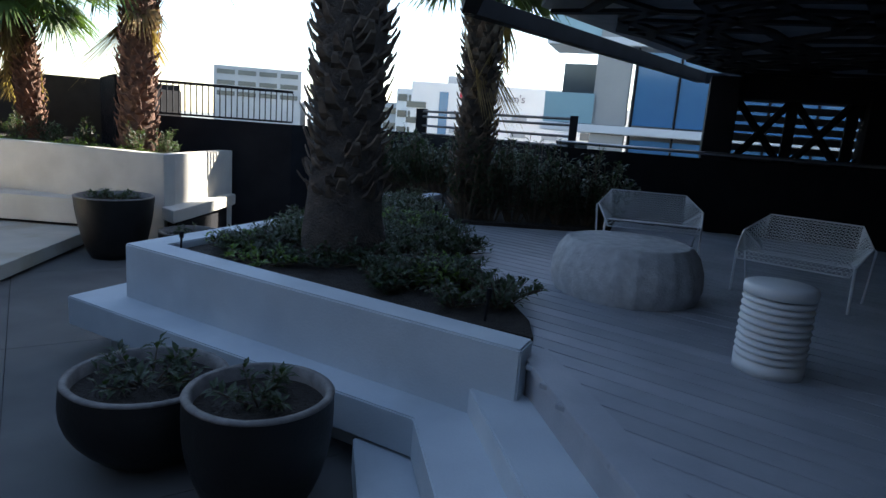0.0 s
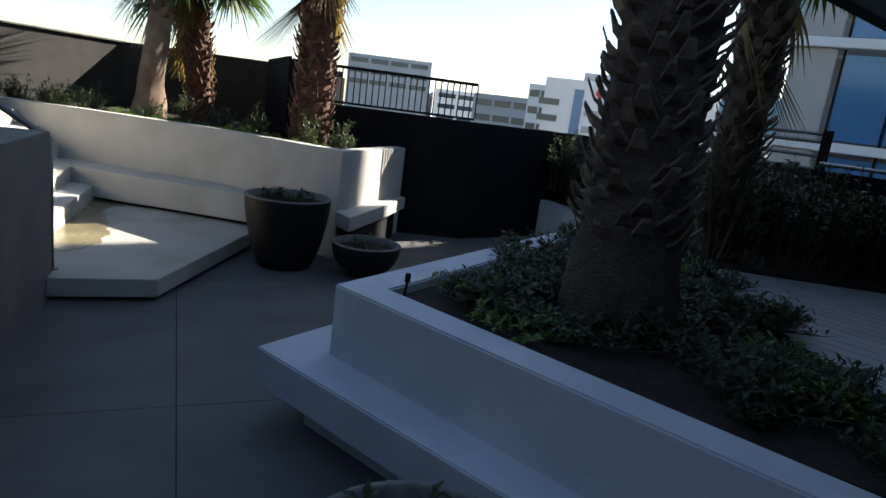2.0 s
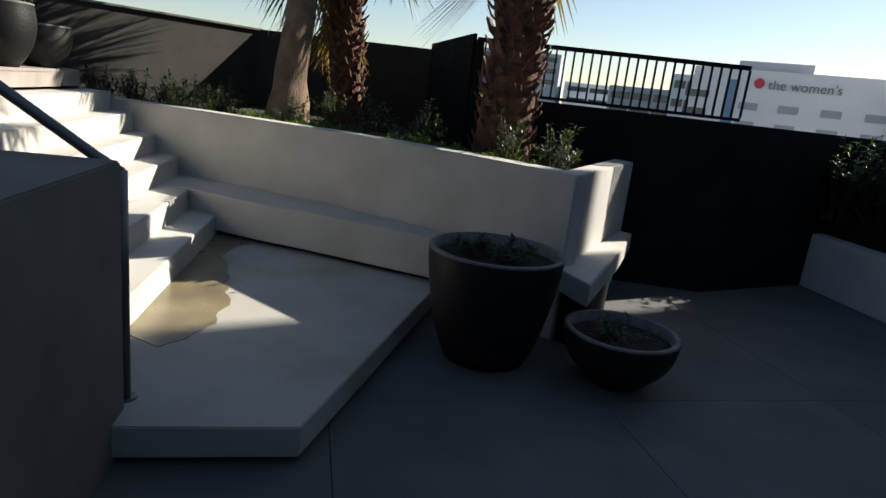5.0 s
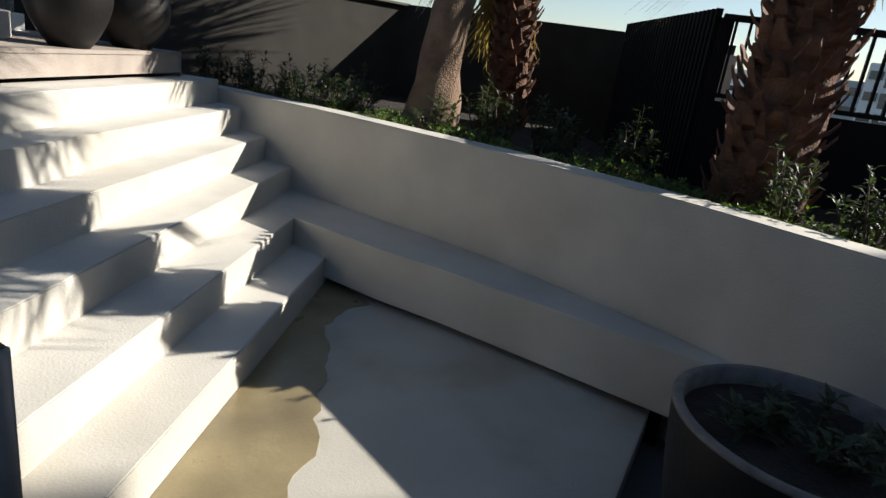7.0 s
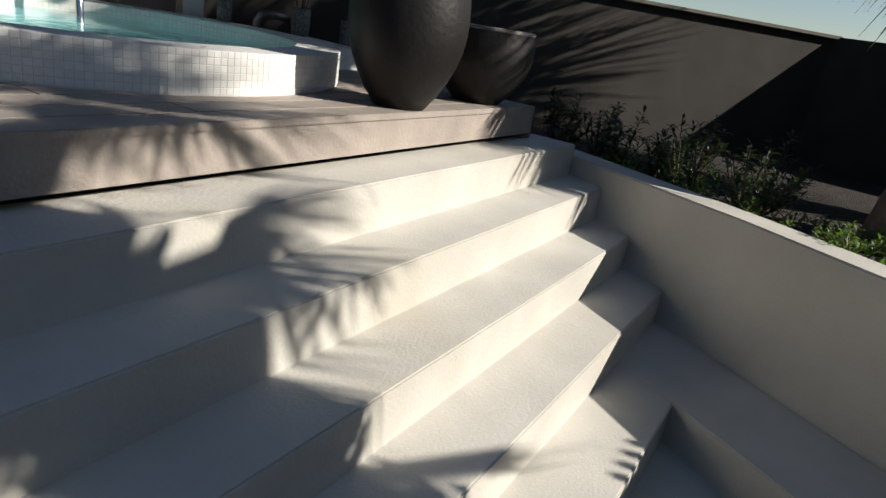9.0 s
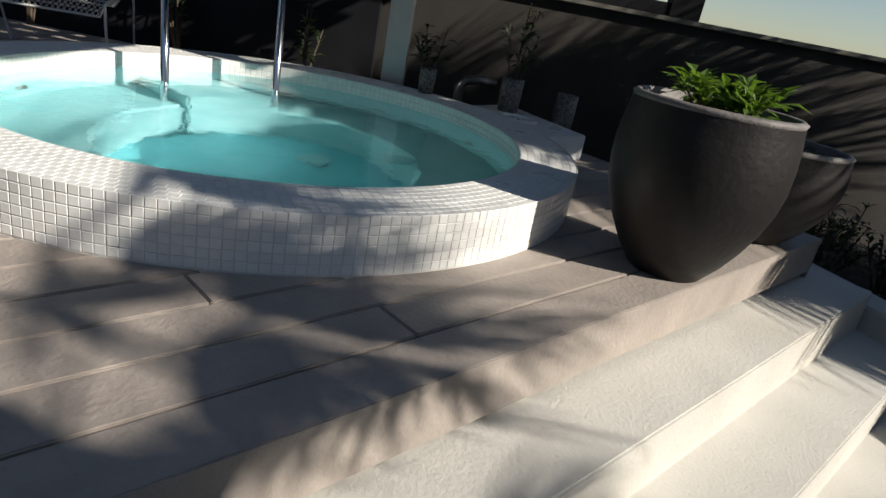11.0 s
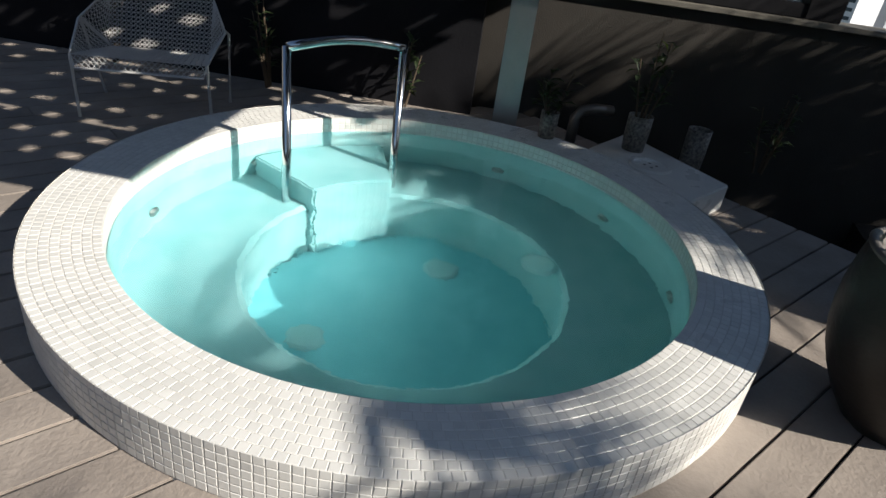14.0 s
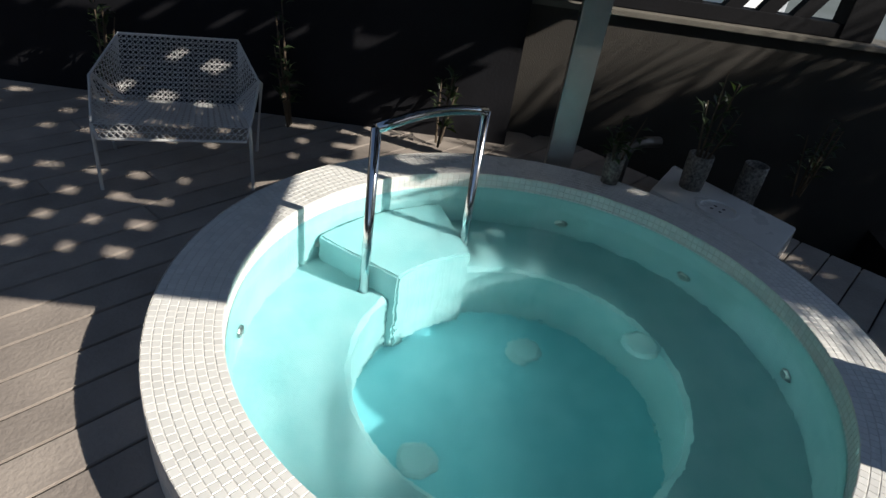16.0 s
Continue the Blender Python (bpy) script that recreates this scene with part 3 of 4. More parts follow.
def leaves(n, rx, ry, z0, z1, size, dome=0.6, aspect=2.4, stems=9, seed=1):
    """Leaf verts/faces in an uneven clump with gaps, and stem lines."""
    rnd = random.Random(seed)
    v, f, st = [], [], []
    tips = []
    for _ in range(stems):
        a, q = rnd.uniform(0, math.tau), rnd.uniform(0.2, 1.0) ** 0.6
        tips.append(Vector((rx * q * math.cos(a), ry * q * math.sin(a), z0 + (z1 - z0) * (1 - dome * q * q) * rnd.uniform(0.65, 1.05))))
    for t in tips:
        st.append([(t.x * 0.25, t.y * 0.25, z0), (t.x * 0.7, t.y * 0.7, z0 + (t.z - z0) * 0.6), tuple(t)])
    for i in range(n):
        t = tips[i % stems]
        k = rnd.uniform(0.25, 1.0)
        base = Vector((t.x * (0.25 + 0.75 * k), t.y * (0.25 + 0.75 * k), z0 + (t.z - z0) * k))
        a, e = rnd.uniform(0, math.tau), rnd.uniform(-0.2, 1.0)
        d = Vector((math.cos(a) * math.cos(e), math.sin(a) * math.cos(e), math.sin(e)))
        base += d * 0.01
        s = size * rnd.uniform(0.6, 1.25)
        w = d.cross(Vector((0, 0, 1)))
        w = w.normalized() if w.length > 0.05 else Vector((1, 0, 0))
        nrm = w.cross(d)
        o = len(v)
        p1, p2 = base + d * s * 0.5 + nrm * s * 0.06, base + d * s - nrm * s * 0.08
        v += [tuple(base), tuple(p1 + w * s / aspect / 2 + nrm * s * 0.07), tuple(p2), tuple(p1 - w * s / aspect / 2 + nrm * s * 0.07), tuple(p1)]
        f += [(o, o + 1, o + 4), (o + 1, o + 2, o + 4), (o, o + 4, o + 3), (o + 4, o + 2, o + 3)]
    return v, f, st


def plant(parent, n, rx, ry, z0, z1, size, m=None, seed=1, dome=0.6, aspect=2.4, stems=9):
    v, f, st = leaves(n, rx, ry, z0, z1, size, dome, aspect, stems, seed)
    raw("foliage", v, f, m or M_LEAF, parent)
    bm = bmesh.new()
    for s in st:
        tube(s, 0.005 + 0.003 * (z1 - z0), 5, bm, 0.4)
    tagged(part("stem", bm, M_STEM, parent), kind="stuff")


def shrub(x, y, z, r, h, label, m=None, n=170, size=0.06, seed=1, group="", category="shrub", aspect=2.4, stems=11):
    t = thing("shrub", Matrix.Translation((x, y, z)), label, category, group)
    plant(t, n, r, r, 0, h, size, m, seed, stems=stems, aspect=aspect)
    return t


def pot(x, y, z, r_top, r_base, h, label, seed=0, fill=0.06, belly=0.04, rim=0.035, name="plant_pot", leafm=None, n=220, lh=0.2, lr=0.8, size=0.06, ground=True):
    t = thing(name, pose(x, y, z), label, "pot")
    prof = [(0.001, 0.0), (r_base, 0.0)]
    for k in range(1, 9):
        q = k / 8
        prof.append((r_base + (r_top - r_base) * (q ** 0.75) + belly * math.sin(math.pi * q), h * q - 0.004 * (k == 8)))
    part("body", lathe(prof + [(r_top, h)], 48, 0.004), M_POT, t, smooth=True)
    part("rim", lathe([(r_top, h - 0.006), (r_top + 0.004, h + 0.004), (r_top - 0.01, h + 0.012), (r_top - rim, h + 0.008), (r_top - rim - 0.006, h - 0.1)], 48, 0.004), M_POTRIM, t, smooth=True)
    part("soil", disc(r_top - rim + 0.012, h - fill, 32), M_SOIL, t)
    if n:
        g = shrub(x, y, z + h - fill, (r_top - rim) * lr, lh, "low green plant growing in a dark pot", leafm, n, size, seed)
    return t


pot(0.48, 4.03, 0.0, 0.4, 0.17, 0.46, "wide dark bowl planter with sparse plants", 3, n=230, lh=0.22, size=0.075, belly=0.085)
pot(1.27, 3.87, 0.0, 0.33, 0.17, 0.6, "tall dark round planter with sparse plants", 4, n=190, lh=0.17, size=0.06, belly=0.05)
pot(-3.24, 7.4, 0.0, 0.44, 0.27, 0.735, "large dark cylindrical planter beside the landing", 5, n=260, lh=0.17, size=0.07, belly=0.02)
pot(-2.47, 7.78, 0.0, 0.36, 0.13, 0.35, "small dark bowl planter on the paving", 6, n=150, lh=0.14, size=0.06, belly=0.05)
pot(-7.2, 5.83, 1.481, 0.235, 0.11, 0.5, "tall dark glazed planter with bright green plant on the deck", 7, leafm=M_LEAFB, n=420, lh=0.17, lr=0.85, size=0.07, belly=0.055, rim=0.02)
pot(-7.8, 6.3, 1.481, 0.25, 0.12, 0.37, "low dark bowl planter on the deck corner", 8, n=60, lh=0.06, belly=0.05, rim=0.02)

# patterned pots on the ledge with climbing plants
for k, (x, y, z, r, h, lh) in enumerate(((-8.8, 4.84, 1.636, 0.045, 0.13, 0.33), (-8.93, 5.3, 1.606, 0.062, 0.18, 0.55), (-8.98, 5.62, 1.481, 0.06, 0.27, 0.0))):
    t = thing("patterned_pot", pose(x, y, z), "small perforated ceramic pot" + (" with a thin climbing plant" if lh else ", empty"), "pot", "pots by the spa")
    part("body", lathe([(0.001, 0), (r * 0.9, 0), (r, h * 0.5), (r, h), (r - 0.008, h), (r - 0.008, h * 0.3)], 28), M_POTLACE, t, smooth=True)
    if lh:
        g = shrub(x, y, z + h * 0.8, 0.12, lh, "thin green plant climbing from a small pot", None, 46, 0.075, 20 + k, stems=4)
p = thing("pipe", Matrix(), "short bent rusty pipe beside the spa", "pipe")
part("bend", tube([(-9.15, 5.0, 1.46), (-9.15, 5.0, 1.66), (-9.16, 5.03, 1.7), (-9.2, 5.1, 1.71), (-9.26, 5.2, 1.7)], 0.03, 10), M_DARKSTEEL, p, smooth=True)


def frond_mesh(name, L, n, petiole, droop, mtl, seed, spread=2.2):
    """A fan frond: a stalk along +x and folded leaflets radiating from its end."""
    rnd = random.Random(seed)
    v, f = [], []

    def ribbon(p, d, up, s, w, sag):
        o = len(v)
        side = d.cross(up).normalized()
        for k in range(4):
            q = k / 3
            c = p + d * s * q - Vector((0, 0, 1)) * sag * q * q * s
            ww = w * (0.5 if k == 0 else (1.0 if k == 1 else (0.7 if k == 2 else 0.05)))
            v.append(tuple(c + side * ww + up * ww * 0.5))
            v.append(tuple(c - side * ww + up * ww * 0.1))
        for k in range(3):
            f.append((o + 2 * k, o + 2 * k + 1, o + 2 * k + 3, o + 2 * k + 2))

    prev = Vector((0, 0, 0))
    for k in range(1, 6):
        q = k / 5
        nx = Vector((petiole * q, 0, -droop * petiole * q * q * 0.5))
        ribbon(prev, (nx - prev).normalized(), Vector((0, 0, 1)), (nx - prev).length, 0.014, 0)
        prev = nx
    base = Vector((1, 0, -droop)).normalized()
    upv = Vector((0, 1, 0)).cross(base).normalized() * -1
    if upv.z < 0:
        upv = -upv
    for i in range(n):
        a = (i / (n - 1) - 0.5) * spread + rnd.uniform(-0.03, 0.03)
        d = base * math.cos(a) + Vector((0, 1, 0)) * math.sin(a)
        ribbon(prev, d, upv, L * (0.72 + 0.28 * math.cos(a)) * rnd.uniform(0.85, 1.05), L * 0.03, droop * 0.35 + rnd.uniform(0.02, 0.3))
    me = bpy.data.meshes.new(name)
    me.from_pydata(v, [], f)
    me.materials.append(mtl)
    return me


GREEN = [frond_mesh("frond", 0.62, 26, 0.62, d, M_FROND, 30 + i) for i, d in enumerate((0.15, 0.35, 0.7))]
DEAD = [frond_mesh("dead_frond", 0.55, 22, 0.5, d, M_DEAD, 40 + i, 1.5) for i, d in enumerate((1.4, 2.4))]


def palm(x, y, z, r, h, label, seed, bark, boot, boots=240, hang=8, smooth_to=0.0, crown=46, lean=(0, 0), flare=1.15, reach=1.0):
    rnd = random.Random(seed)
    t = thing("palm_tree", pose(x, y, z), label, "palm tree", "palms")
    prof = []
    for k in range(25):
        q = k / 24
        prof.append((r * (1 + (flare - 1) * max(0, 1 - q * 5) + 0.05 * rnd.uniform(-1, 1) - 0.1 * q), h * q))
    bm = lathe(prof + [(0.01, h + 0.05)], 28, 0.03)
    for vv in bm.verts:
        vv.co.x += lean[0] * (vv.co.z / h) ** 1.5
        vv.co.y += lean[1] * (vv.co.z / h) ** 1.5
    part("trunk", bm, bark, t, smooth=True)
    # cut leaf bases: short flattened wedges in spirals, tips curving up
    v, f = [], []
    for i in range(boots):
        q = i / boots
        zz = smooth_to + (h - smooth_to) * q
        a = i * 2.399 + rnd.uniform(-0.25, 0.25)
        rr = r * (1 - 0.1 * zz / h) + lean[0] * 0
        ox, oy = lean[0] * (zz / h) ** 1.5, lean[1] * (zz / h) ** 1.5
        L = rnd.uniform(0.05, 0.125) * (r / 0.3) ** 0.4
        w = rnd.uniform(0.028, 0.055)
        cs, sn = math.cos(a), math.sin(a)
        up = rnd.uniform(-0.1, 0.7)
        o = len(v)
        for (u, sw, zc) in ((-0.035, 1.5, -0.07), (L * 0.55, 0.9, -0.02 + up * L * 0.3), (L, 0.45, up * L + 0.03)):
            for sgn, th in ((-1, 0), (1, 0), (1, 0.022), (-1, 0.022)):
                rad = rr + u
                v.append((ox + cs * rad - sn * sgn * w * sw, oy + sn * rad + cs * sgn * w * sw, zz + zc + th))
        for s in (0, 4):
            for k in range(4):
                f.append((o + s + k, o + s + (k + 1) % 4, o + s + 4 + (k + 1) % 4, o + s + 4 + k))
        f.append((o + 8, o + 9, o + 10, o + 11))
    tagged(raw("leaf_base_cover", v, f, boot, t), kind="stuff")
    for i in range(crown + hang):
        dead = i >= crown
        me = rnd.choice(DEAD if dead else GREEN)
        a = rnd.uniform(0, 360) if not dead else (i - crown) * 360 / max(1, hang) + rnd.uniform(-20, 20)
        tilt = rnd.uniform(25, 60) if dead else rnd.uniform(-70, 22)
        s = rnd.uniform(0.8, 1.15) * reach
        o = new("frond", me)
        o.parent = t
        o.matrix_local = Matrix.Translation((lean[0], lean[1], h - (0.12 if dead else 0.0) - rnd.uniform(0, 0.2))) @ pose(0, 0, 0, 0, 0, a) @ pose(0, 0, 0, 0, tilt, 0) @ Matrix.Diagonal((s, s, s, 1))
    return t


palm(0.5, 6.1, 0.74, 0.27, 4.3, "thick dark palm with jagged cut leaf bases in the front planter", 1, M_TRUNK, M_BOOT, 420, 3, smooth_to=0.5, flare=1.25)
palm(0.72, 8.95, 0.76, 0.2, 3.2, "dark palm rising from the hedge bed", 2, M_TRUNK, M_BOOT, 300, 5)
palm(-4.33, 8.88, 1.12, 0.225, 3.05, "palm with brown leaf bases beside the railing", 3, M_TRUNKR, M_BOOTR, 300, 5, lean=(0.1, 0.0), crown=30, reach=1.2)
palm(-6.97, 8.45, 1.12, 0.17, 3.0, "smooth-barked leaning palm in the long planter", 4, M_SMOOTHTRUNK, M_BOOTR, 50, 7, smooth_to=1.5, lean=(-0.6, 0.9), flare=1.5, crown=40, reach=0.95)
palm(-7.32, 9.6, 1.12, 0.18, 2.55, "short palm with red-brown leaf bases", 5, M_TRUNKR, M_BOOTR, 240, 4, lean=(-0.3, 0.1), crown=64, reach=1.2)

# shrubs along the long planter
rs = random.Random(8)
LINEP = [(-8.9, 7.2), (-8.45, 7.35), (-8.0, 7.55), (-7.6, 7.9), (-7.9, 8.3), (-6.5, 8.15), (-6.0, 8.35), (-5.6, 8.6), (-5.2, 8.75), (-4.0, 8.55), (-3.75, 8.75), (-6.9, 8.9), (-8.6, 8.2), (-8.65, 7.15), (-8.2, 7.35), (-7.75, 7.6), (-7.35, 7.75), (-8.3, 7.8), (-5.9, 8.7), (-5.0, 8.6), (-3.6, 8.6)]
for i, (x, y) in enumerate(LINEP):
    shrub(x, y, 1.13, rs.uniform(0.16, 0.26), rs.uniform(0.34, 0.56), "glossy dark green shrub in the long planter", None, 230, 0.065, 60 + i, "planter shrubs", aspect=2.8)
for i, (x, y) in enumerate([(-6.7, 7.85), (-6.25, 7.95), (-5.5, 8.2), (-4.9, 8.3), (-4.6, 8.4), (-3.95, 8.4), (-3.7, 8.5), (-7.2, 7.75), (-7.6, 7.55), (-6.0, 8.2), (-5.2, 8.45), (-5.75, 8.05), (-4.3, 8.4), (-6.5, 8.3), (-7.0, 8.1), (-8.1, 7.4), (-4.75, 8.6)]):
    shrub(x, y, 1.13, 0.24, rs.uniform(0.1, 0.19), "bright green low ground cover along the planter edge", M_LEAFB, 330, 0.04, 90 + i, "ground cover", "ground cover", stems=22)
# front planter ground cover
for i in range(112):
    for _ in range(40):
        x, y = rs.uniform(-0.5, 2.2), rs.uniform(5.0, 10.2)
        if x < 2.22 - (y - 5.1) * 0.52 and y > 5.36 - x * 0.17 and (x - 0.5) ** 2 + (y - 6.1) ** 2 > 0.1:
            break
    shrub(x, y, 0.765, rs.uniform(0.2, 0.34), rs.uniform(0.1, 0.24), "low dark ground cover in the front planter", M_LEAFB if i % 11 == 0 else (M_LEAFD if i % 3 else M_LEAF), 240, 0.058, 320 + i, "front planting", "ground cover", stems=18)
# hedge in the far bed
for i in range(20):
    q = i / 19
    x, y = -2.0 + 4.2 * q + rs.uniform(-0.1, 0.1), 12.5 - 2.9 * q + rs.uniform(-0.35, 0.35)
    h = rs.uniform(0.85, 1.2)
    shrub(x, y, 0.77, 0.48, h, "dense dark hedge bush against the black screen", M_LEAFD, 620, 0.1, 160 + i, "hedge", "bush", stems=26)
for i in range(7):
    shrub(0.75 + 0.26 * i, 8.75 + 0.12 * i, 0.76, 0.36, rs.uniform(1.1, 1.4), "dense dark hedge bush beside the lounge deck", M_LEAFD, 560, 0.09, 190 + i, "hedge", "bush", stems=24)
# climbers on the black spa screen
for i, (y, z) in enumerate([(2.2, 1.5), (3.2, 1.5), (4.0, 1.5), (6.1, 1.47)]):
    shrub(-9.3, y, z, 0.13, 0.8, "thin climbing plant against the dark screen", None, 60, 0.075, 210 + i, "climbers", "climber", stems=5)
for i, (x, y, h) in enumerate([(2.02, 4.95, 0.2), (-0.48, 5.36, 0.16), (0.55, 8.2, 0.22)]):
    t = thing("stake_light", pose(x, y, 0.76), "thin black garden stake in the planter", "stake", "stakes")
    part("spike", tube([(0, 0, 0), (0.01, 0, h * 0.7)], 0.008, 8), M_BLACK, t)
    part("head", tube([(0.01, 0, h * 0.7), (0.012, 0, h)], 0.016, 10), M_BLACK, t)

# ---- furniture ----


def wire_chair(m, label, wire):
    """A folded shell of wire mesh: seat, back and flared arm facets inside a rod edge, on four rod legs."""
    t = thing("wire_chair", m, label, "chair", "wire lounge chairs")
    fl, fr = Vector((-0.36, -0.27, 0.37)), Vector((0.36, -0.27, 0.37))
    rl, rr = Vector((-0.29, 0.17, 0.33)), Vector((0.29, 0.17, 0.33))
    al, ar = Vector((-0.41, 0.06, 0.5)), Vector((0.41, 0.06, 0.5))
    tl, tr = Vector((-0.3, 0.33, 0.65)), Vector((0.3, 0.33, 0.65))
    ll, lr = Vector((-0.34, -0.29, 0.3)), Vector((0.34, -0.29, 0.3))
    verts, faces = [], []

    def wireline(p, q, half=0.0022):
        if (q - p).length < 1e-4:
            return
        o = len(verts)
        d = (q - p).normalized()
        u = d.orthogonal().normalized() * half
        w = d.cross(u)
        for c in (p, q):
            verts.extend((tuple(c + u), tuple(c - u * 0.5 + w * 0.87), tuple(c - u * 0.5 - w * 0.87)))
        for k in range(3):
            faces.append((o + k, o + (k + 1) % 3, o + 3 + (k + 1) % 3, o + 3 + k))

    def facet(a, b, c, d, nu, nv):
        """Hexagon-like mesh over the quad a b c d (a to b across, a to d along)."""
        g = [[a.lerp(b, i / nu).lerp(d.lerp(c, i / nu), k / nv) for i in range(nu + 1)] for k in range(nv + 1)]
        for k in range(nv):
            for i in range(nu):
                if (i + k) % 2 == 0:
                    wireline(g[k][i], g[k + 1][i + 1])
                else:
                    wireline(g[k][i + 1], g[k + 1][i])
            if k % 2 == 0:
                for i in range(nu):
                    wireline(g[k][i], g[k][i + 1])

    facet(fl, fr, rr, rl, 44, 26)
    facet(rl, rr, tr, tl, 44, 26)
    facet(ll, lr, fr, fl, 44, 4)
    facet(fl, fl, al, rl, 14, 20)
    facet(fr, fr, ar, rr, 14, 20)
    facet(rl, al, tl, tl, 14, 20)
    facet(rr, ar, tr, tr, 14, 20)
    tagged(raw("wire_mesh", verts, faces, wire, t), kind="stuff")
    part("edge_frame", tube([ll, lr, fr, ar, tr, tl, al, fl, ll], 0.007, 7), wire, t)
    for sx in (-1, 1):
        part("leg", tube([(sx * 0.36, -0.27, 0.37), (sx * 0.365, -0.25, 0.0)], 0.009, 8), wire, t)
        part("leg", tube([(sx * 0.29, 0.17, 0.34), (sx * 0.41, 0.1, 0.5), (sx * 0.42, 0.12, 0.48), (sx * 0.385, 0.27, 0.0)], 0.009, 8), wire, t)
    return t


wire_chair(pose(-8.68, 2.84, Z_DECK, 0, 0, 105) @ Matrix.Diagonal((0.84, 0.8, 0.82, 1)), "grey wire mesh lounge chair on the spa deck", M_WIREG)
wire_chair(pose(2.84, 8.2, 0.741, 0, 0, 8) @ Matrix.Diagonal((1.25, 0.95, 0.9, 1)), "white wire mesh lounge chair behind the stone table", M_WIREW)
wire_chair(pose(3.98, 7.0, 0.741, 0, 0, -22) @ Matrix.Diagonal((1.1, 1.0, 0.9, 1)), "white wire mesh lounge chair on the deck", M_WIREW)

t = thing("stone_table", pose(2.72, 6.3, 0.741), "low round pale table with a draped, fluted side", "table")
bm = bmesh.new()
seg = 96
rings = []
for r, z, fl in ((0.5, 0.0, 0.012), (0.535, 0.1, 0.014), (0.53, 0.2, 0.014), (0.49, 0.31, 0.012), (0.45, 0.375, 0.004), (0.43, 0.385, 0.0)):
    rings.append([bm.verts.new(((r + fl * math.sin(k * 2.3) * math.sin(k * 0.7) + fl * 0.4 * math.sin(k * 1.1)) * math.cos(k * math.tau / seg), (r + fl * math.sin(k * 2.3) * math.sin(k * 0.7)) * math.sin(k * math.tau / seg), z)) for k in range(seg)])
for a, b in zip(rings, rings[1:]):
    for k in range(seg):
        bm.faces.new((a[k], a[(k + 1) % seg], b[(k + 1) % seg], b[k]))
part("skirt", bm, M_STONE, t, smooth=True)
part("tabletop", lathe([(0.001, 0.387), (0.42, 0.387), (0.432, 0.383), (0.432, 0.36)], 64), M_STONE, t)

t = thing("ribbed_stool", pose(3.5, 5.02, 0.741), "white ceramic stool ringed with round ribs", "stool")
prof = [(0.001, 0.0), (0.165, 0.0), (0.168, 0.065)]
for k in range(9):
    z = 0.07 + k * 0.036
    prof += [(0.136, z), (0.163, z + 0.005), (0.17, z + 0.016), (0.165, z + 0.026), (0.136, z + 0.031)]
part("body", lathe(prof, 48), M_STOOL, t, smooth=True)
part("seat", lathe([(0.136, 0.392), (0.168, 0.398), (0.172, 0.43), (0.168, 0.45), (0.15, 0.458), (0.001, 0.46)], 48), M_STOOL, t, smooth=True)

# stair handrail
t = thing("stair_handrail", Matrix(), "grey steel stair handrail on a slim post", "handrail")
p0 = Vector((-3.705, 5.26, RISE))
up = Vector((-NX, -NY, 0))
part("post", tube([p0, p0 + Vector((0, 0, 1.04))], 0.024, 12), M_DARKSTEEL, t, smooth=True)
part("base_plate", lathe([(0.001, 0.008), (0.05, 0.008), (0.05, 0)], 20), M_DARKSTEEL, t).location = p0
part("rail", tube([p0 + Vector((0, 0, 1.03)), p0 + up * 0.1 + Vector((0, 0, 1.09)), p0 + up * 1.75 + Vector((0, 0, 2.22)), p0 + up * 2.1 + Vector((0, 0, 2.3))], 0.024, 12), M_DARKSTEEL, t, smooth=True)
q0 = p0 + up * 1.75
part("post", tube([q0 + Vector((0, 0, 1.05)), q0 + Vector((0, 0, 2.22))], 0.024, 12), M_DARKSTEEL, t, smooth=True)

# steel column and black screens behind the spa
t = thing("steel_column", pose(-9.0, 4.62, Z_DECK), "flat brushed steel column behind the spa", "column")
part("shaft", box(0.05, 0.13, 1.72, bevel=0.004), M_BRUSHED, t)
part("base_plate", box(0.1, 0.18, 0.012, bevel=0.002), M_BRUSHED, t)
tagged(part("screen_west", prism([(-9.56, -3.5), (-9.48, -3.5), (-9.48, 4.4), (-9.56, 4.4)], 1.48, 3.6), M_BLACK), "tall black screen behind the spa chair", "screen", kind="structure")
lat = thing("lattice_beam", pose(-9.8, 2.0, 2.272), "black steel lattice beam over the boundary wall", "lattice")
part("bottom_chord", box(0.12, 4.36, 0.08, (0, 2.18, 0.0), 0.004), M_BLACK, lat)
part("top_chord", box(0.1, 4.36, 0.1, (0, 2.18, 0.42), 0.004), M_BLACK, lat)
part("end_post", box(0.14, 0.2, 0.6, (0, 4.3, 0.0), 0.004), M_BLACK, lat)
part("bracket", box(0.05, 0.12, 0.05, (0, 4.46, 0.2), 0.004), M_BLACK, lat)
for k in range(20):
    part("brace", box(0.06, 0.085, 0.46, (0, 0, -0.02), m=pose(0, 0.15 + 0.2 * k, 0.06, -32 if k % 4 else 28, 0, 0)), M_BLACK, lat)

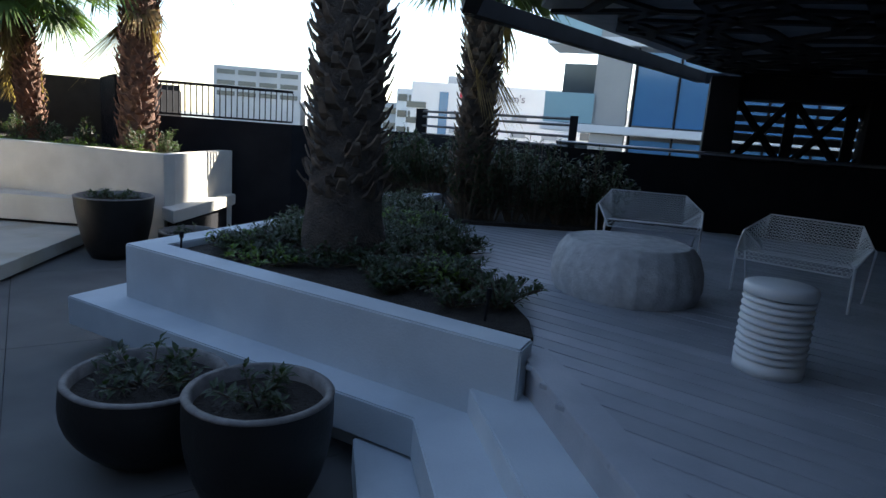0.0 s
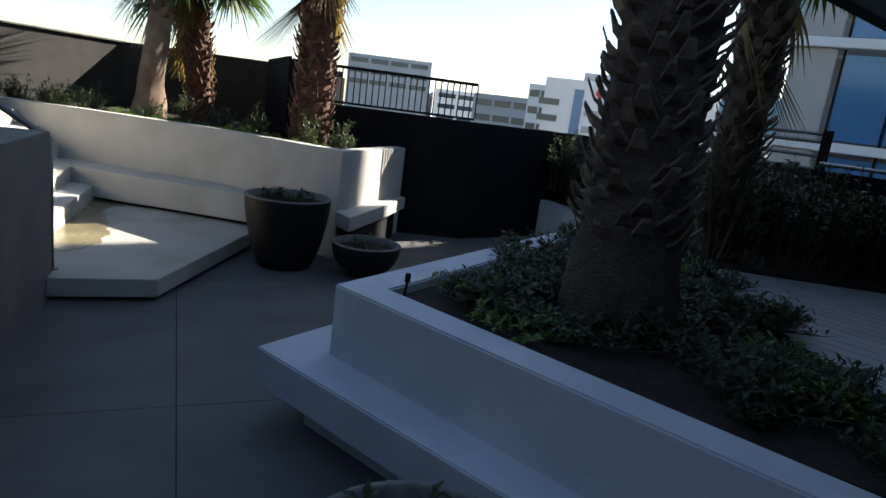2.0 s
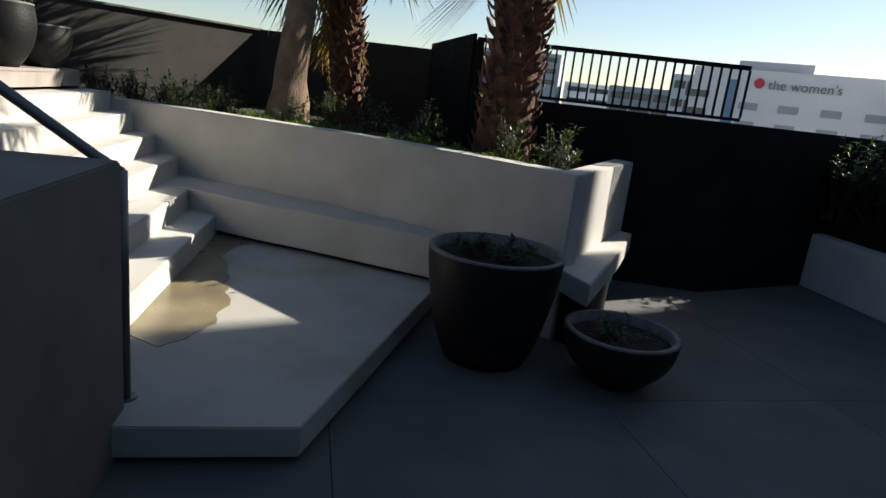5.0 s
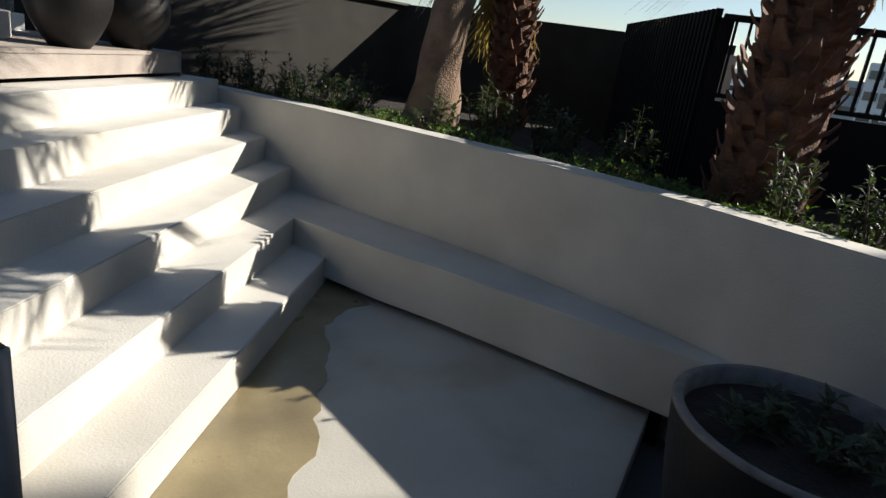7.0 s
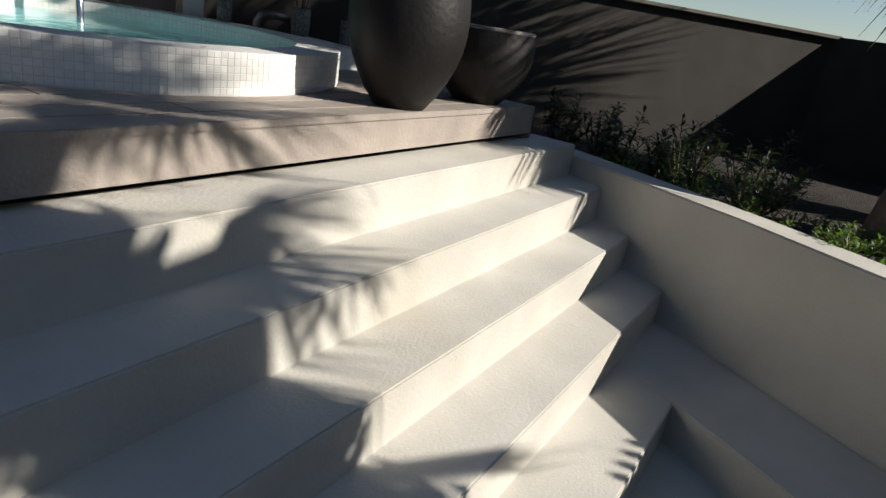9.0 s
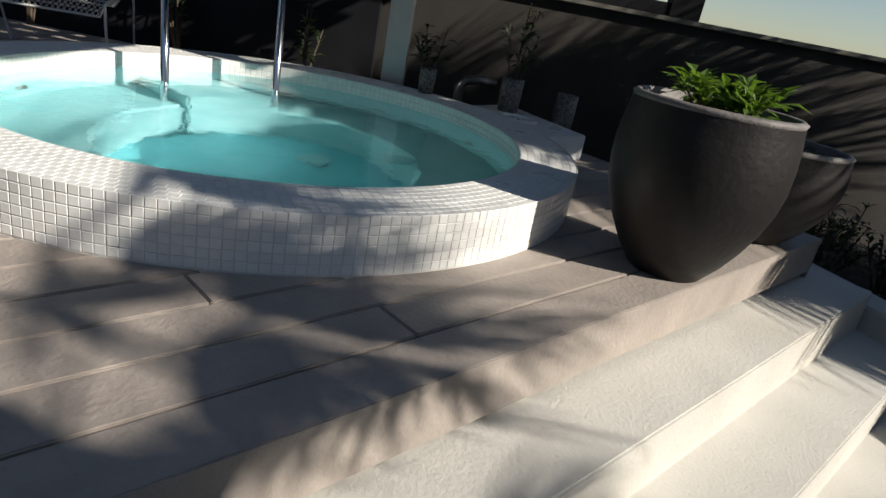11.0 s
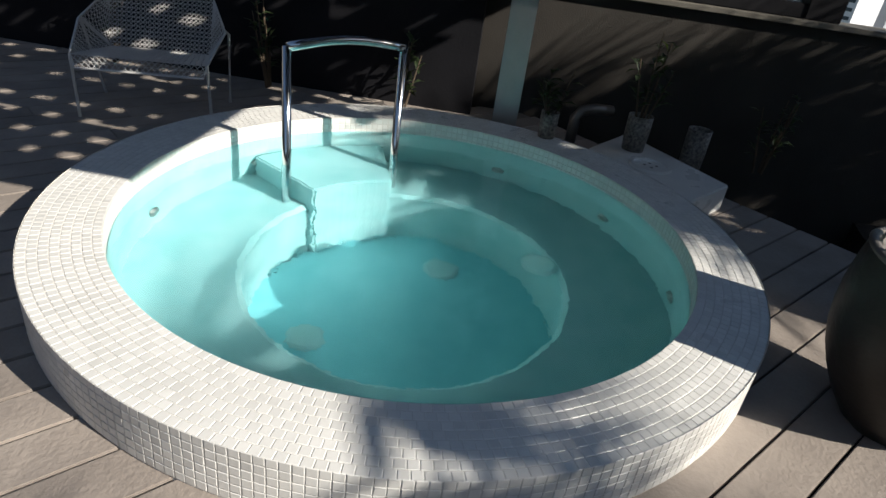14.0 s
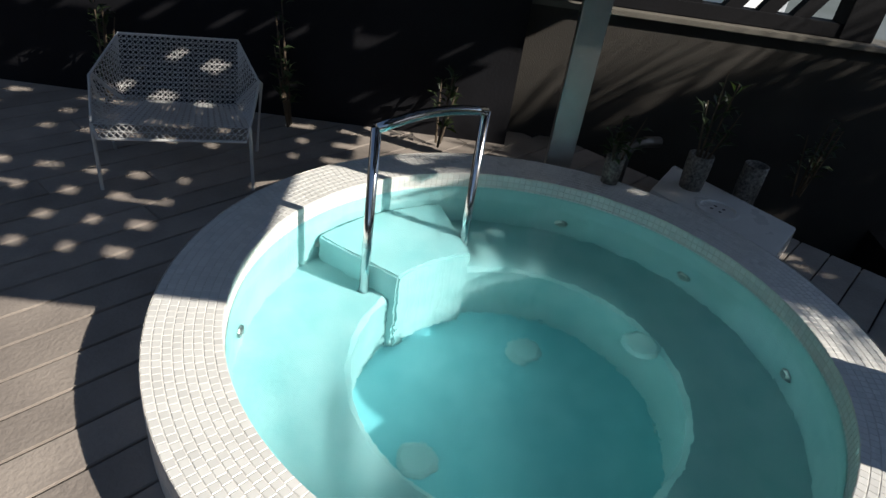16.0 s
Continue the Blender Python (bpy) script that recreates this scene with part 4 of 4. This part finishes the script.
# slatted panel added out of view to dapple the seat side of the spa
pg = thing("pergola", Matrix(), "unseen black cut-out panel added to cast dappled shade on the spa deck", "pergola")
pv = bmesh.new()
rp = random.Random(12)
for i in range(26):
    x = -11.8 + i * 0.2
    box(0.13, 2.8 if i < 21 else 2.2, 0.02, (x, 4.95 if i < 21 else 4.65, 3.3), bm=pv)
for j in range(14):
    y = 3.6 + j * 0.2
    x = -11.9
    lim = -6.7 if y < 5.8 else -7.7
    while x < lim - 0.1:
        L = rp.uniform(0.3, 0.9)
        L = min(L, lim - x)
        box(L * 0.9, rp.uniform(0.09, 0.15), 0.02, (x + L / 2, y + rp.uniform(-0.03, 0.03), 3.325), bm=pv)
        x += L
tagged(part("cut_out_panel", pv, M_BLACK, pg), kind="stuff")
for x in (-11.85, -7.72, -6.68):
    part("side_beam", box(0.08, 2.9 if x < -7.2 else 2.3, 0.16, (x, 4.95 if x < -7.2 else 4.65, 3.2), 0.004), M_BLACK, pg)
for y in (3.5, 4.62, 5.76):
    part("cross_beam", box(5.2, 0.08, 0.14, (-9.28, y, 3.2), 0.004), M_BLACK, pg)
for y in (3.6, 5.7):
    part("post", box(0.1, 0.1, 3.3, (-11.8, y, -0.05), 0.004), M_BLACK, pg)

# ---- canopy over the lounge ----
CAN = [(1.15, 7.2), (3.4, 12.6), (12, 12.6), (12, 1.5), (3.3, 1.5)]
can = thing("canopy", Matrix(), "dark steel canopy with a cut-out lattice ceiling", "canopy")
for a, b in zip(CAN, CAN[1:] + CAN[:1]):
    part("edge_beam", prism(strip([a, b], 0.14), 2.84, 3.0), M_BLACK, can)
M_CAN = leafmat("translucent_ceiling_panel", (0.15, 0.155, 0.16), (0.11, 0.115, 0.12), 0.05)
M_CAN.node_tree.nodes["Translucent BSDF"].inputs[0].default_value = (0.22, 0.23, 0.25, 1)
part("ceiling_panel", prism([(1.7, 7.3), (3.7, 12.3), (11.8, 12.3), (11.8, 1.7), (3.6, 1.7)], 2.93, 2.97), M_CAN, can)
rc = random.Random(5)
lv = bmesh.new()
nodes = {}
for i in range(0, 22):
    for j in range(0, 24):
        nodes[i, j] = (1.2 + i * 0.5 + (j % 2) * 0.25 + rc.uniform(-0.14, 0.14), 1.8 + j * 0.45 + rc.uniform(-0.13, 0.13))


def inside(p):
    x, y = p
    lim = 1.75 + (y - 7.2) * 0.417 if y > 7.2 else 1.75 + (7.2 - y) * 0.36
    return x > lim and y < 12.3 and x < 11.5


for (i, j), p in nodes.items():
    for di, dj in ((1, 0), (j % 2, 1), (j % 2 - 1, 1)):
        q = nodes.get((i + di, j + dj))
        if q and inside(p) and inside(q) and rc.random() < 0.8:
            L = math.dist(p, q)
            box(L + 0.05, 0.11, 0.03, (0, 0, 2.88), m=pose((p[0] + q[0]) / 2, (p[1] + q[1]) / 2, 0, 0, 0, math.degrees(math.atan2(q[1] - p[1], q[0] - p[0]))), bm=lv)
tagged(part("ceiling_lattice", lv, M_BLACK, can), kind="stuff")
for x, w in ((3.62, 0.4), (5.75, 0.6), (8.6, 0.42)):
    part("post", box(w, 0.4, 2.85, (x, 11.75, 0.0), 0.01), M_BLACK, can)
br = thing("braced_screen", Matrix(), "black braced steel screen with louvres behind the lounge", "screen")
part("head_beam", box(5.0, 0.3, 0.3, (6.1, 11.8, 2.56), 0.01), M_BLACK, br)
part("base_panel", box(5.0, 0.1, 1.7, (6.1, 11.95, 0.0), 0.01), M_BLACK, br)
for k in range(6):
    x = 3.8 + k * 0.76
    part("brace", tube([(x, 11.8, 1.6), (x + 0.76, 11.8, 2.6)], 0.055, 6), M_BLACK, br)
    part("brace", tube([(x + 0.76, 11.85, 1.6), (x, 11.85, 2.6)], 0.055, 6), M_BLACK, br)
for k in range(5):
    part("upright", box(0.14, 0.08, 1.0, (4.56 + k * 0.76, 11.83, 1.65), 0.004), M_BLACK, br)
for k in range(7):
    part("louvre", box(4.7, 0.02, 0.1, (6.2, 12.1, 1.68 + 0.145 * k), m=None), M_DARKSTEEL, br)
# horizontal rails by the hedge
t = thing("louvre_screen", Matrix(), "black frame with horizontal pale rails above the hedge", "screen")
part("frame_post", box(0.22, 0.08, 0.62, (-1.75, 13.6, 1.55)), M_BLACK, t)
part("frame_post", box(0.12, 0.08, 0.62, (1.5, 11.9, 1.55)), M_BLACK, t)
for z in (1.68, 1.84, 2.02, 2.12):
    part("rail", tube([(-1.75, 13.6, z), (1.5, 11.9, z)], 0.025, 6), M_DARKSTEEL, t)

# ---- buildings ----
tw = thing("apartment_tower", Matrix(), "grey concrete apartment tower with glass balconies", "building")
TY = 25.0
# thin block above the view, set so its edge shades the lower terrace
part("unseen_upper_storeys", box(26, 2.0, 28, (16.8, TY + 1.0, 8.3), 0.05), M_TOWER, tw)
part("core", box(34, 14, 33.3, (18.6, TY + 9.2, -25)), M_TOWER, tw)
for k in range(-3, 3):
    z = 2.05 + 3.0 * k
    part("floor_slab", box(34.6, 2.6, 0.28, (15.9, TY + 1.0, z), 0.02), M_CITY, tw)
    if -1 <= k <= 1:
        part("balustrade", box(1.75, 0.04, 1.05, (-0.42, TY - 0.2, z + 0.3)), M_BALC, tw)
        part("column", box(1.2, 0.6, 2.7, (1.0, TY + 0.2, z + 0.29), 0.03), M_TOWER, tw)
        part("balcony_door", box(1.3, 0.06, 2.3, (-0.4, TY + 2.1, z + 0.3)), M_GLASSD, tw)
        for i in range(9):
            w = part("window", box(1.36, 0.08, 2.5, (2.5 + i * 1.45, TY + 0.1, z + 0.35)), M_GLASSB, tw)
            part("mullion", box(0.07, 0.14, 2.7, (1.78 + i * 1.45, TY + 0.1, z + 0.29)), M_BLACK, w)
    else:
        part("window_band", box(33, 0.1, 2.0, (16.2, TY + 1.2, z + 0.5)), M_GLASSB, tw)

hosp = thing("hospital_building", pose(-14.6, 63, 0, 0, 0, 8), "white hospital building with window bands and a sign", "building")
part("wall", box(17, 14, 31.2, (1.5, 7, -25), 0.05), M_CITY, hosp)
part("rooftop_plant", box(6, 5, 1.0, (-1, 6, 6.2), 0.05), M_CITYG, hosp)
part("glass_strip", box(0.9, 0.1, 5.5, (-3.6, -0.03, -0.2)), M_GLASSB, hosp)
for r in range(3):
    for c in range(5):
        x = -6.4 + (c % 5) * 3.1 + (1.2 if c else 0)
        part("window", box(2.0 if c == 0 else 1.5, 0.12, 0.6, (x, -0.04, 3.6 - r * 1.55 - (0.7 if c else 0))), M_GLASSD if c == 0 else M_CITYG, hosp)
sg = thing("hospital_sign", pose(-14.6, 63, 0, 0, 0, 8), "dark lettered sign with a round red mark", "sign")
fc = bpy.data.curves.new("lettering", "FONT")
fc.body, fc.size, fc.extrude = "the women's", 1.05, 0.03
lo = new("lettering", fc)
fc.materials.append(M_SIGN)
lo.parent = sg
lo.matrix_local = pose(-0.9, -0.1, 4.75, 90, 0, 0)
lm = part("round_mark", lathe([(0.001, 0.05), (0.42, 0.05), (0.42, 0)], 20), M_RED, sg)
lm.matrix_local = pose(-1.6, -0.06, 5.15, 90, 0, 0)
for k, (x, y, w, h, mm) in enumerate(((-28, 74, 10, 4.2, M_CITYG), (-22.5, 70, 5, 5.6, M_CITY), (-1, 66, 9, 4.6, M_CITY), (6, 80, 12, 7.2, M_CITY), (-62, 95, 14, 9.0, M_CITYG), (-48, 100, 14, 5.0, M_CITY), (-160, 70, 14, -4, M_CITY), (-170, 84, 8, 3.2, M_CITYG))):
    c = thing("city_building", pose(x, y, 0, 0, 0, 6 * k), "pale distant city block", "building", "city blocks")
    part("wall", box(w, 9, 25 + h, (0, 0, -25), 0.05), mm, c)
    for r in range(3):
        for q in range(4):
            part("window", box(w / 5, 0.2, 0.7, (-w * 0.36 + q * w * 0.24, -4.5, h - 1.3 - r * 1.7)), M_GLASSD, c)
# walls added out of view to cut the sky light on the terrace
tagged(part("unseen_wall_south", prism([(-14, -4.6), (14, -4.6), (14, -4.2), (-14, -4.2)], 0, 7), M_SIDEWALL), "unseen tall wall added to block sky light from the south", "wall", kind="structure")
tagged(part("unseen_wall_east", prism([(11.6, -4.2), (12, -4.2), (12, 12), (11.6, 12)], 0, 4.5), M_SIDEWALL), "unseen tall wall added to block sky light from the east", "wall", kind="structure")
